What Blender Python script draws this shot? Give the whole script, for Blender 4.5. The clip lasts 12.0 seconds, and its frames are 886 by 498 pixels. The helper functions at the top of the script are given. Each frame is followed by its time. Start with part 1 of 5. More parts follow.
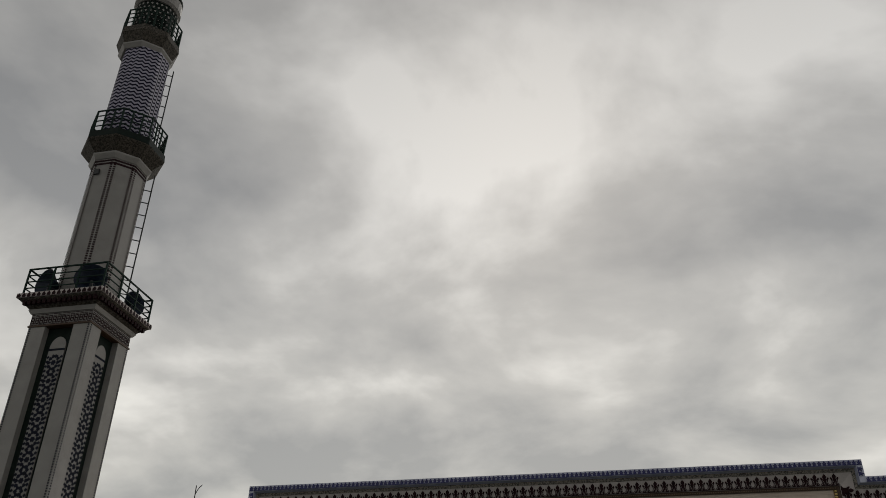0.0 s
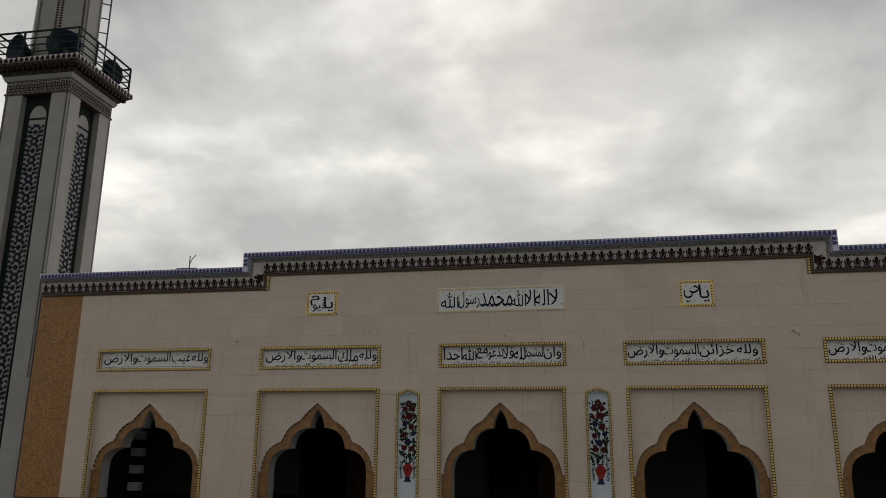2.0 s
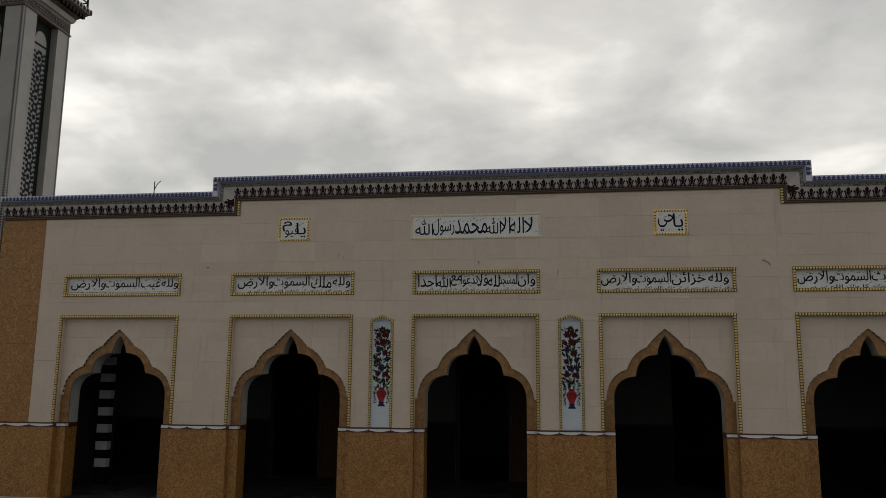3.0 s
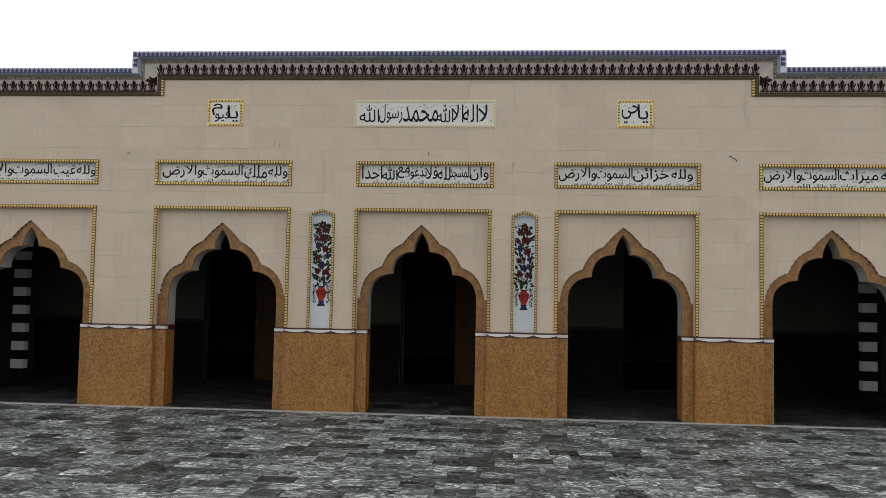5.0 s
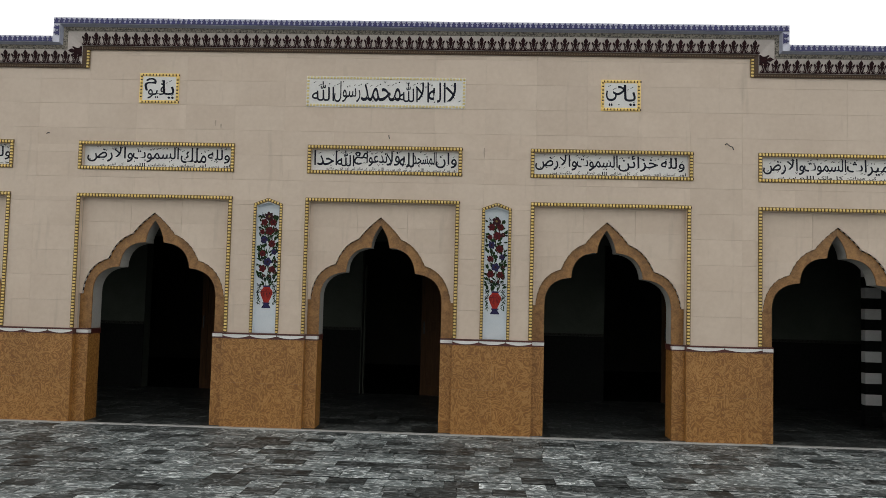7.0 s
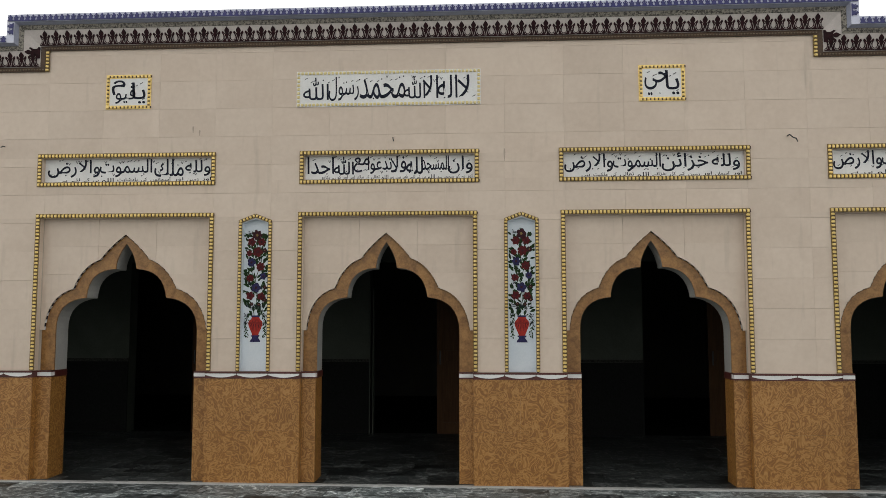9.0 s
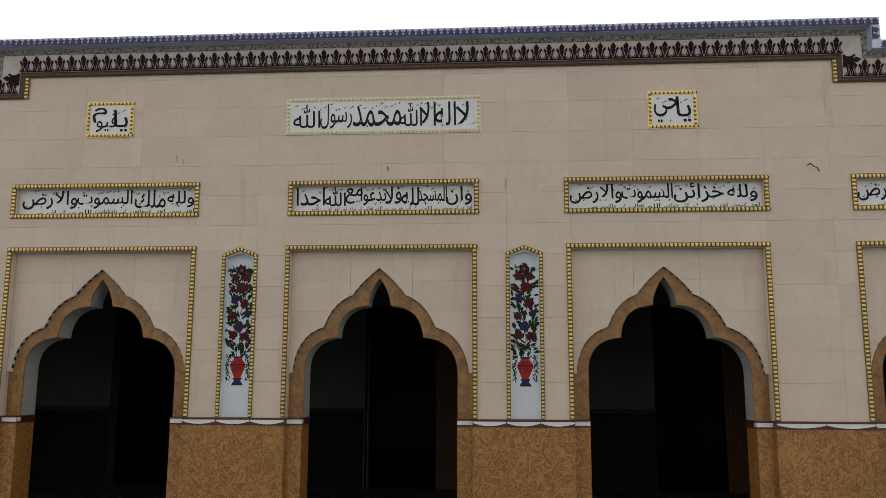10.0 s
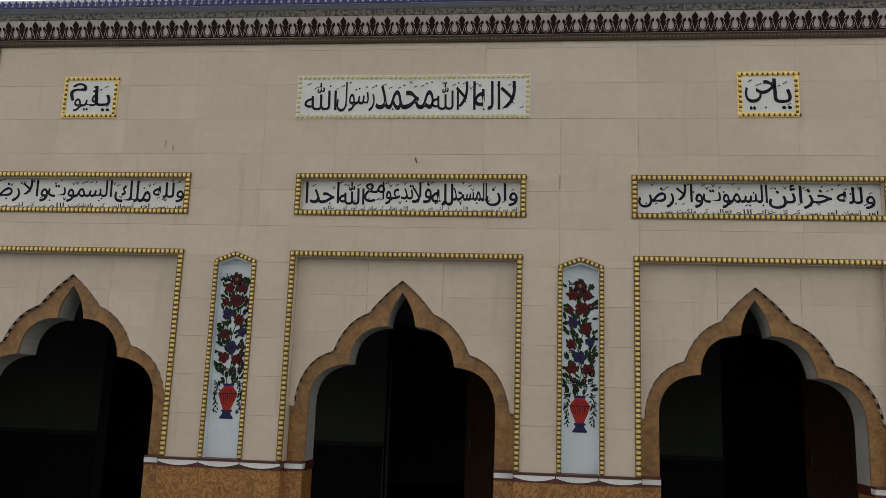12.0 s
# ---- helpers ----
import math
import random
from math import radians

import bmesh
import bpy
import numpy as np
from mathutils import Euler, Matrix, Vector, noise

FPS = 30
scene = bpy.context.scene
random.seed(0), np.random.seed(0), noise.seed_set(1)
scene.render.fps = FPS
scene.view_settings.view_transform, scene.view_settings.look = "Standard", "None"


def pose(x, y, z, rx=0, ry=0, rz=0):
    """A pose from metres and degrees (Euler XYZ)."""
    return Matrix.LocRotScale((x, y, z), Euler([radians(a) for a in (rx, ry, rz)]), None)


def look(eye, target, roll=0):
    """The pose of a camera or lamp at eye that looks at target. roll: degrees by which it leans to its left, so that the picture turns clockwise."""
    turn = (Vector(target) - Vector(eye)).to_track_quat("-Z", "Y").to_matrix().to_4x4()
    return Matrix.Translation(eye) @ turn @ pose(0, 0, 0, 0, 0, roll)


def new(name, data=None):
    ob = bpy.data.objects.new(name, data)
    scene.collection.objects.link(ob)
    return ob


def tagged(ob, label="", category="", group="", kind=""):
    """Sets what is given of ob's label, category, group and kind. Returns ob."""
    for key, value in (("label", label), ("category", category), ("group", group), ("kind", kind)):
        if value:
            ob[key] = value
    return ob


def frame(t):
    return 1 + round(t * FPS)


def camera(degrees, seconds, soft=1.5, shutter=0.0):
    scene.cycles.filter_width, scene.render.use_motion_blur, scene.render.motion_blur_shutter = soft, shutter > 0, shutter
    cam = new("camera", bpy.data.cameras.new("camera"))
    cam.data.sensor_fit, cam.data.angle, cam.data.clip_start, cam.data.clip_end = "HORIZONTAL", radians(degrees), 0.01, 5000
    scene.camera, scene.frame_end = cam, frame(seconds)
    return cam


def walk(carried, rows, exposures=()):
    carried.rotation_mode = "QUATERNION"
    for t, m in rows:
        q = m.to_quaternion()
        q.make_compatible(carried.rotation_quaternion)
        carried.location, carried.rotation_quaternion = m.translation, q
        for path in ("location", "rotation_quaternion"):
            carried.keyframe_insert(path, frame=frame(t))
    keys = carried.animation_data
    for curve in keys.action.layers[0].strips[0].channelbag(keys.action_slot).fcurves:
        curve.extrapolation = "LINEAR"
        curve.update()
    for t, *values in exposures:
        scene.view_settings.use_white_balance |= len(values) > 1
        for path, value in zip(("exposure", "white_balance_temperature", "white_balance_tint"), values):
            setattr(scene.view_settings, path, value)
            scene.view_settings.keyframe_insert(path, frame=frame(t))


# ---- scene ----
cam = camera(57.9, 12.0, soft=0.6)
PATH = [
    (0, (1.421, -11.832, 1.822), (1.064, -10.144, 2.834), 0.6),
    (0.5, (1.417, -11.866, 1.735), (1.055, -10.11, 2.621), 0.4),
    (1, (1.355, -11.858, 1.735), (0.996, -10.045, 2.498), 0.2),
    (1.2, (1.348, -11.84, 1.734), (0.989, -10.009, 2.456), -0.0),
    (1.5, (1.339, -11.791, 1.733), (0.973, -9.919, 2.336), 0.3),
    (2, (1.326, -11.716, 1.744), (0.97, -9.815, 2.252), 0.5),
    (2.5, (1.272, -11.629, 1.743), (0.948, -9.703, 2.171), 0.9),
    (3, (1.189, -11.618, 1.722), (0.91, -9.666, 2.06), 0.5),
    (3.5, (1.23, -11.455, 1.706), (0.974, -9.493, 1.995), 0.7),
    (3.7, (1.23, -11.375, 1.7), (0.992, -9.404, 1.945), 0.8),
    (5.3, (1.048, -10.611, 1.626), (0.919, -8.618, 1.733), 1.4),
    (5.5, (1.044, -10.512, 1.624), (0.931, -8.518, 1.733), 1.7),
    (6, (1.031, -10.125, 1.613), (0.997, -8.129, 1.732), 1.9),
    (6.5, (1.08, -9.846, 1.588), (1.042, -7.85, 1.71), 1.8),
    (7, (1.164, -9.524, 1.617), (1.077, -7.53, 1.736), 1.5),
    (7.2, (1.173, -9.44, 1.612), (1.064, -7.447, 1.734), 1.4),
    (8.8, (1.117, -8.279, 1.663), (0.997, -6.287, 1.791), 0.1),
    (9, (1.085, -8.148, 1.657), (0.962, -6.16, 1.832), 0.0),
    (9.5, (1.071, -7.805, 1.542), (0.949, -5.824, 1.785), 0.1),
    (10, (1.126, -7.574, 1.519), (0.991, -5.604, 1.832), 0.2),
    (10.5, (1.075, -7.118, 1.548), (0.882, -5.159, 1.903), 0.5),
    (11, (1.134, -6.836, 1.565), (0.901, -4.884, 1.931), 1.5),
    (11.5, (1.097, -6.552, 1.61), (0.869, -4.597, 1.967), 2.0),
    (12, (0.973, -6.18, 1.662), (0.762, -4.224, 2.022), 2.0),
]
EXPOSURES = [(0, -0.88), (0.5, -0.80), (1.5, -0.48), (2.5, -0.5), (3.7, -0.4), (5.3, 0.86), (6, 0.70), (6.5, 0.80), (7.2, 0.83), (8.8, 1.0), (9.5, 0.69), (10, 0.60), (10.5, 0.37), (11, 0.4), (11.5, 0.54), (12, 0.53)]
walk(cam, [(t, look(eye, target, roll)) for t, eye, target, roll in PATH], EXPOSURES)

# ---- world, sun, exposure ----
world = bpy.data.worlds.new("overcast_sky")
scene.world = world
world.use_nodes = True


def node(tree, kind, **sets):
    n = tree.nodes.new(kind)
    for key, value in sets.items():
        if key in n.inputs:
            n.inputs[key].default_value = value
    return n


def build_sky():
    t = world.node_tree
    t.nodes.clear()
    L = t.links.new
    out = t.nodes.new("ShaderNodeOutputWorld")
    sky = t.nodes.new("ShaderNodeTexSky")
    sky.sky_type = "NISHITA"
    sky.sun_disc = False
    sky.sun_elevation, sky.sun_rotation = radians(38), radians(-4)
    bg_sky = node(t, "ShaderNodeBackground", Strength=0.012)
    L(sky.outputs[0], bg_sky.inputs[0])
    co = t.nodes.new("ShaderNodeTexCoord")
    sep = t.nodes.new("ShaderNodeSeparateXYZ")
    L(co.outputs["Generated"], sep.inputs[0])
    up = t.nodes.new("ShaderNodeMath")
    up.operation, up.use_clamp = "MAXIMUM", False
    L(sep.outputs["Z"], up.inputs[0])
    up.inputs[1].default_value = 0.0
    lift = t.nodes.new("ShaderNodeMath")
    lift.operation = "ADD"
    L(up.outputs[0], lift.inputs[0])
    lift.inputs[1].default_value = 0.32
    flat = t.nodes.new("ShaderNodeVectorMath")
    flat.operation = "DIVIDE"
    join = t.nodes.new("ShaderNodeCombineXYZ")
    for k in range(3):
        L(lift.outputs[0], join.inputs[k])
    L(co.outputs["Generated"], flat.inputs[0])
    L(join.outputs[0], flat.inputs[1])
    shift = t.nodes.new("ShaderNodeMapping")
    shift.inputs["Location"].default_value = (3.1, 0.7, 0.0)
    L(flat.outputs[0], shift.inputs[0])
    big = node(t, "ShaderNodeTexNoise", Scale=2.4, Detail=6.0, Roughness=0.51, Distortion=0.2)
    L(shift.outputs[0], big.inputs["Vector"])
    ramp = t.nodes.new("ShaderNodeValToRGB")
    e = ramp.color_ramp.elements
    e[0].position, e[0].color = 0.36, (0.52, 0.516, 0.50, 1)
    e[1].position, e[1].color = 0.68, (1.40, 1.365, 1.29, 1)
    mid = e.new(0.52)
    mid.color = (0.82, 0.80, 0.755, 1)
    L(big.outputs[0], ramp.inputs[0])
    # the cloud cover is thinner and warmer towards the horizon
    low = t.nodes.new("ShaderNodeMapRange")
    low.inputs["From Min"].default_value, low.inputs["From Max"].default_value = 0.0, 0.75
    low.inputs["To Min"].default_value, low.inputs["To Max"].default_value = 1.20, 0.55
    L(up.outputs[0], low.inputs[0])
    mul = t.nodes.new("ShaderNodeVectorMath")
    mul.operation = "SCALE"
    L(ramp.outputs[0], mul.inputs[0])
    L(low.outputs[0], mul.inputs["Scale"])
    # brighter where the sun stands behind the clouds
    ahead = t.nodes.new("ShaderNodeMapRange")
    ahead.inputs["From Min"].default_value, ahead.inputs["From Max"].default_value = -0.8, 1.0
    ahead.inputs["To Min"].default_value, ahead.inputs["To Max"].default_value = 0.58, 1.27
    glow = t.nodes.new("ShaderNodeVectorMath")
    glow.operation = "DOT_PRODUCT"
    L(co.outputs["Generated"], glow.inputs[0])
    glow.inputs[1].default_value = (0.0, 0.84, 0.54)
    L(glow.outputs["Value"], ahead.inputs[0])
    bg = node(t, "ShaderNodeBackground", Strength=1.0)
    L(ahead.outputs[0], bg.inputs[1])
    # and yellower low down
    warm = t.nodes.new("ShaderNodeMapRange")
    warm.inputs["From Min"].default_value, warm.inputs["From Max"].default_value = 0.12, 0.55
    warm.inputs["To Min"].default_value, warm.inputs["To Max"].default_value = 1.0, 0.0
    L(up.outputs[0], warm.inputs[0])
    tint = t.nodes.new("ShaderNodeMix")
    tint.data_type, tint.blend_type = "RGBA", "MULTIPLY"
    L(warm.outputs[0], tint.inputs[0])
    L(mul.outputs[0], tint.inputs[6])
    tint.inputs[7].default_value = (1.015, 1.0, 0.95, 1)
    L(tint.outputs[2], bg.inputs[0])
    add = t.nodes.new("ShaderNodeAddShader")
    L(bg.outputs[0], add.inputs[0])
    L(bg_sky.outputs[0], add.inputs[1])
    L(add.outputs[0], out.inputs[0])


build_sky()
sun_data = bpy.data.lights.new("sun", "SUN")
sun_data.energy, sun_data.angle, sun_data.color = 0.6, radians(25), (1.0, 0.96, 0.9)
sun = new("sun", sun_data)
sun.matrix_world = look((0, 30, 24), (0, 0, 0))


# ---- materials ----
def material(name, low, high, scale=6.0, rough=0.5, bump=0.15, fine=60.0, metal=0.0, spread=0.0, stretch=(1, 1, 1), detail=4.0, spec=0.5, lo=0.35, hi=0.65, streak=0.0):
    """Two tones mixed by a broad and a fine grain, with relief; spread varies the tone from piece to piece."""
    m = bpy.data.materials.new(name)
    m.use_nodes = True
    t = m.node_tree
    L = t.links.new
    b = t.nodes["Principled BSDF"]
    co = t.nodes.new("ShaderNodeTexCoord")
    mp = t.nodes.new("ShaderNodeMapping")
    mp.inputs["Scale"].default_value = stretch
    L(co.outputs["Object"], mp.inputs[0])
    info = t.nodes.new("ShaderNodeObjectInfo")
    off = t.nodes.new("ShaderNodeVectorMath")
    off.operation = "MULTIPLY_ADD"
    L(info.outputs["Random"], off.inputs[0])
    off.inputs[1].default_value = (37.0, 19.0, 53.0)
    L(mp.outputs[0], off.inputs[2])
    n1 = node(t, "ShaderNodeTexNoise", Scale=scale, Detail=detail, Roughness=0.6, Distortion=0.4)
    n2 = node(t, "ShaderNodeTexNoise", Scale=fine, Detail=3.0, Roughness=0.6)
    L(off.outputs[0], n1.inputs["Vector"])
    L(off.outputs[0], n2.inputs["Vector"])
    mixn = t.nodes.new("ShaderNodeMix")
    mixn.inputs[0].default_value = 0.35
    L(n1.outputs[0], mixn.inputs[2])
    L(n2.outputs[0], mixn.inputs[3])
    ramp = t.nodes.new("ShaderNodeValToRGB")
    e = ramp.color_ramp.elements
    e[0].position, e[0].color = lo, (*low, 1)
    e[1].position, e[1].color = hi, (*high, 1)
    L(mixn.outputs[0], ramp.inputs[0])
    hue = t.nodes.new("ShaderNodeHueSaturation")
    L(ramp.outputs[0], hue.inputs["Color"])
    rng = t.nodes.new("ShaderNodeMapRange")
    rng.inputs["To Min"].default_value, rng.inputs["To Max"].default_value = 1 - spread, 1 + spread
    L(info.outputs["Random"], rng.inputs[0])
    L(rng.outputs[0], hue.inputs["Value"])
    L(hue.outputs[0], b.inputs["Base Color"])
    if streak:
        # sparse upright rain streaks and smudges
        run = t.nodes.new("ShaderNodeMapping")
        run.inputs["Scale"].default_value = (9.0, 9.0, 1.1)
        L(co.outputs["Object"], run.inputs[0])
        n3 = node(t, "ShaderNodeTexNoise", Scale=1.0, Detail=3.0, Roughness=0.55)
        L(run.outputs[0], n3.inputs["Vector"])
        mask = t.nodes.new("ShaderNodeMapRange")
        mask.inputs["From Min"].default_value, mask.inputs["From Max"].default_value = 0.60, 0.76
        mask.inputs["To Max"].default_value = streak
        L(n3.outputs[0], mask.inputs[0])
        stain = t.nodes.new("ShaderNodeMix")
        stain.data_type = "RGBA"
        L(mask.outputs[0], stain.inputs[0])
        L(hue.outputs[0], stain.inputs[6])
        stain.inputs[7].default_value = (0.30, 0.25, 0.20, 1)
        L(stain.outputs[2], b.inputs["Base Color"])
    rr = t.nodes.new("ShaderNodeMapRange")
    rr.inputs["To Min"].default_value, rr.inputs["To Max"].default_value = max(rough - 0.1, 0.03), min(rough + 0.12, 1.0)
    L(n1.outputs[0], rr.inputs[0])
    L(rr.outputs[0], b.inputs["Roughness"])
    b.inputs["Metallic"].default_value = metal
    b.inputs["Specular IOR Level"].default_value = spec
    if bump:
        bp = t.nodes.new("ShaderNodeBump")
        bp.inputs["Strength"].default_value, bp.inputs["Distance"].default_value = bump, 0.004
        L(mixn.outputs[0], bp.inputs["Height"])
        L(bp.outputs[0], b.inputs["Normal"])
    return m


def marble(name, dark, light, vein, spread, rough=0.22, gloss=0.5):
    """Polished dark marble with streaked pale veins; each slab has its own tone and its own cut."""
    m = bpy.data.materials.new(name)
    m.use_nodes = True
    t = m.node_tree
    L = t.links.new
    b = t.nodes["Principled BSDF"]
    geo = t.nodes.new("ShaderNodeNewGeometry")
    info = t.nodes.new("ShaderNodeObjectInfo")
    rnd = t.nodes.new("ShaderNodeMath")
    rnd.operation = "ADD"
    L(geo.outputs["Random Per Island"], rnd.inputs[0])
    L(info.outputs["Random"], rnd.inputs[1])
    one = t.nodes.new("ShaderNodeMath")
    one.operation = "FRACT"
    L(rnd.outputs[0], one.inputs[0])
    off = t.nodes.new("ShaderNodeVectorMath")
    off.operation = "MULTIPLY_ADD"
    L(one.outputs[0], off.inputs[0])
    off.inputs[1].default_value = (71.0, 43.0, 29.0)
    mp = t.nodes.new("ShaderNodeMapping")
    mp.inputs["Scale"].default_value = (0.7, 1.0, 1.0)
    L(geo.outputs["Position"], mp.inputs[0])
    L(mp.outputs[0], off.inputs[2])
    n1 = node(t, "ShaderNodeTexNoise", Scale=4.5, Detail=8.0, Roughness=0.7, Distortion=1.8)
    L(off.outputs[0], n1.inputs["Vector"])
    n2 = node(t, "ShaderNodeTexNoise", Scale=8.0, Detail=7.0, Roughness=0.7, Distortion=2.4)
    L(off.outputs[0], n2.inputs["Vector"])
    base = t.nodes.new("ShaderNodeValToRGB")
    e = base.color_ramp.elements
    e[0].position, e[0].color = 0.36, (*dark, 1)
    e[1].position, e[1].color = 0.66, (*light, 1)
    L(n1.outputs[0], base.inputs[0])
    veins = t.nodes.new("ShaderNodeValToRGB")
    e = veins.color_ramp.elements
    e[0].position, e[0].color = 0.50, (0, 0, 0, 1)
    e[1].position, e[1].color = 0.74, (1, 1, 1, 1)
    L(n2.outputs[0], veins.inputs[0])
    mix = t.nodes.new("ShaderNodeMix")
    mix.data_type = "RGBA"
    L(veins.outputs[0], mix.inputs[0])
    L(base.outputs[0], mix.inputs[6])
    mix.inputs[7].default_value = (*vein, 1)
    hue = t.nodes.new("ShaderNodeHueSaturation")
    L(mix.outputs[2], hue.inputs["Color"])
    rng = t.nodes.new("ShaderNodeMapRange")
    rng.inputs["To Min"].default_value, rng.inputs["To Max"].default_value = 1 - spread, 1 + spread
    L(one.outputs[0], rng.inputs[0])
    L(rng.outputs[0], hue.inputs["Value"])
    L(hue.outputs[0], b.inputs["Base Color"])
    rr = t.nodes.new("ShaderNodeMapRange")
    rr.inputs["To Min"].default_value, rr.inputs["To Max"].default_value = rough, rough + 0.3
    L(n1.outputs[0], rr.inputs[0])
    L(rr.outputs[0], b.inputs["Roughness"])
    b.inputs["Specular IOR Level"].default_value = gloss
    bp = t.nodes.new("ShaderNodeBump")
    bp.inputs["Strength"].default_value, bp.inputs["Distance"].default_value = 0.12, 0.003
    L(n2.outputs[0], bp.inputs["Height"])
    L(bp.outputs[0], b.inputs["Normal"])
    return m


def scribbled_tile(name, ground, worm, dark):
    """Brown glazed tile with a dense pattern of curling lighter strokes."""
    m = bpy.data.materials.new(name)
    m.use_nodes = True
    t = m.node_tree
    L = t.links.new
    b = t.nodes["Principled BSDF"]
    geo = t.nodes.new("ShaderNodeNewGeometry")
    n0 = node(t, "ShaderNodeTexNoise", Scale=7.4, Detail=2.2, Roughness=0.5, Distortion=2.2)
    L(geo.outputs["Position"], n0.inputs["Vector"])
    band = t.nodes.new("ShaderNodeMath")
    band.operation = "PINGPONG"
    L(n0.outputs[0], band.inputs[0])
    band.inputs[1].default_value = 0.1
    ramp = t.nodes.new("ShaderNodeValToRGB")
    e = ramp.color_ramp.elements
    e[0].position, e[0].color = 0.004, (*dark, 1)
    e[1].position, e[1].color = 0.096, (*worm, 1)
    mid = e.new(0.045)
    mid.color = (*ground, 1)
    L(band.outputs[0], ramp.inputs[0])
    n1 = node(t, "ShaderNodeTexNoise", Scale=2.2, Detail=5.0, Roughness=0.6)
    L(geo.outputs["Position"], n1.inputs["Vector"])
    rng = t.nodes.new("ShaderNodeMapRange")
    rng.inputs["To Min"].default_value, rng.inputs["To Max"].default_value = 0.78, 1.22
    L(n1.outputs[0], rng.inputs[0])
    hue = t.nodes.new("ShaderNodeHueSaturation")
    L(ramp.outputs[0], hue.inputs["Color"])
    L(rng.outputs[0], hue.inputs["Value"])
    L(hue.outputs[0], b.inputs["Base Color"])
    b.inputs["Roughness"].default_value = 0.42
    bp = t.nodes.new("ShaderNodeBump")
    bp.inputs["Strength"].default_value, bp.inputs["Distance"].default_value = 0.1, 0.002
    L(band.outputs[0], bp.inputs["Height"])
    L(bp.outputs[0], b.inputs["Normal"])
    return m


CREAM = material("cream_tile", (0.57, 0.463, 0.378), (0.655, 0.548, 0.457), scale=1.3, rough=0.38, bump=0.05, fine=18, spread=0.03, streak=0.28)
DRIP = material("drip_stain", (0.36, 0.30, 0.24), (0.46, 0.38, 0.31), scale=40, rough=0.7, bump=0.05)
PLASTER = material("plaster", (0.42, 0.37, 0.31), (0.52, 0.46, 0.4), scale=3, rough=0.85, bump=0.2)
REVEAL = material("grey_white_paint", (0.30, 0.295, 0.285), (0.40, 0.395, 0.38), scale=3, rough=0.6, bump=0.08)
BROWN = scribbled_tile("brown_tile", (0.285, 0.128, 0.028), (0.40, 0.205, 0.062), (0.20, 0.084, 0.018))
BAND = material("brown_band", (0.16, 0.070, 0.016), (0.35, 0.178, 0.055), scale=11, rough=0.35, bump=0.06, fine=48, detail=6.0, lo=0.38, hi=0.64)
MAROON = material("maroon_trim", (0.05, 0.012, 0.01), (0.10, 0.022, 0.018), scale=9, rough=0.4, bump=0.05)
WHITE = material("white_marble", (0.66, 0.66, 0.66), (0.78, 0.78, 0.78), scale=4, rough=0.35, bump=0.04, detail=6)
BLUE_WHITE = material("pale_blue_paint", (0.60, 0.66, 0.72), (0.70, 0.75, 0.80), scale=3, rough=0.5, bump=0.05)
GOLD = material("gold_paint", (0.74, 0.52, 0.15), (0.95, 0.75, 0.32), scale=30, rough=0.32, bump=0.1, metal=0.45, spread=0.1)
GOLD_DARK = material("gilt_ground", (0.10, 0.062, 0.013), (0.22, 0.145, 0.03), scale=20, rough=0.5, bump=0.1)
BRONZE = material("dark_bronze_paint", (0.036, 0.017, 0.007), (0.085, 0.044, 0.020), scale=20, rough=0.5, bump=0.1)
DARK_TRIM = material("dark_patterned_strip", (0.008, 0.009, 0.008), (0.05, 0.052, 0.046), scale=38, rough=0.7, bump=0.0, spec=0.1)
DARK_COVE = material("dark_patterned_cove", (0.016, 0.014, 0.010), (0.12, 0.105, 0.085), scale=26, rough=0.6, bump=0.1, fine=70, lo=0.42, hi=0.60, spec=0.2)
LAVENDER = material("lavender_white_tile", (0.56, 0.58, 0.72), (0.68, 0.70, 0.82), scale=9, rough=0.4, bump=0.05)
INK = material("black_ink", (0.006, 0.008, 0.016), (0.014, 0.018, 0.036), scale=10, rough=0.7, bump=0, spec=0.2)
BLUE = material("cobalt_glaze", (0.012, 0.014, 0.09), (0.028, 0.03, 0.17), scale=20, rough=0.3, bump=0.05)
BLUE_GREY = material("blue_grey_paint", (0.27, 0.29, 0.38), (0.36, 0.38, 0.48), scale=6, rough=0.5, bump=0.1)
CORNICE = material("grey_cornice_tile", (0.46, 0.415, 0.395), (0.58, 0.525, 0.50), scale=8, rough=0.45, bump=0.1)
PALM = material("dark_maroon_glaze", (0.007, 0.002, 0.003), (0.030, 0.006, 0.009), scale=30, rough=0.6, bump=0.05, spec=0.15)
MOSAIC = material("mottled_strip", (0.025, 0.022, 0.018), (0.28, 0.255, 0.215), scale=38, rough=0.5, bump=0.1, fine=90, lo=0.42, hi=0.56)
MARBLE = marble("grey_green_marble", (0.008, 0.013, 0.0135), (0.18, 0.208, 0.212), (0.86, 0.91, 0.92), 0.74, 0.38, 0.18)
# the courtyard marble again, darkened to put the verandah's shade into it
MARBLE_SHADED = marble("verandah_marble", (0.005, 0.007, 0.007), (0.042, 0.048, 0.048), (0.24, 0.25, 0.245), 0.6, 0.3, 0.2)
STEP = material("pale_grey_marble", (0.34, 0.345, 0.34), (0.52, 0.525, 0.52), scale=9, rough=0.4, bump=0.05)
GROUT = material("grey_grout", (0.13, 0.13, 0.125), (0.21, 0.21, 0.205), scale=9, rough=0.9, bump=0.2)
# green-grey wall paint, darkened so that the verandah's shade sits in its colour
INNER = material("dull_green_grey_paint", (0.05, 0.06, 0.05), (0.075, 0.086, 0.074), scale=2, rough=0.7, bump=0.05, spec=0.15)
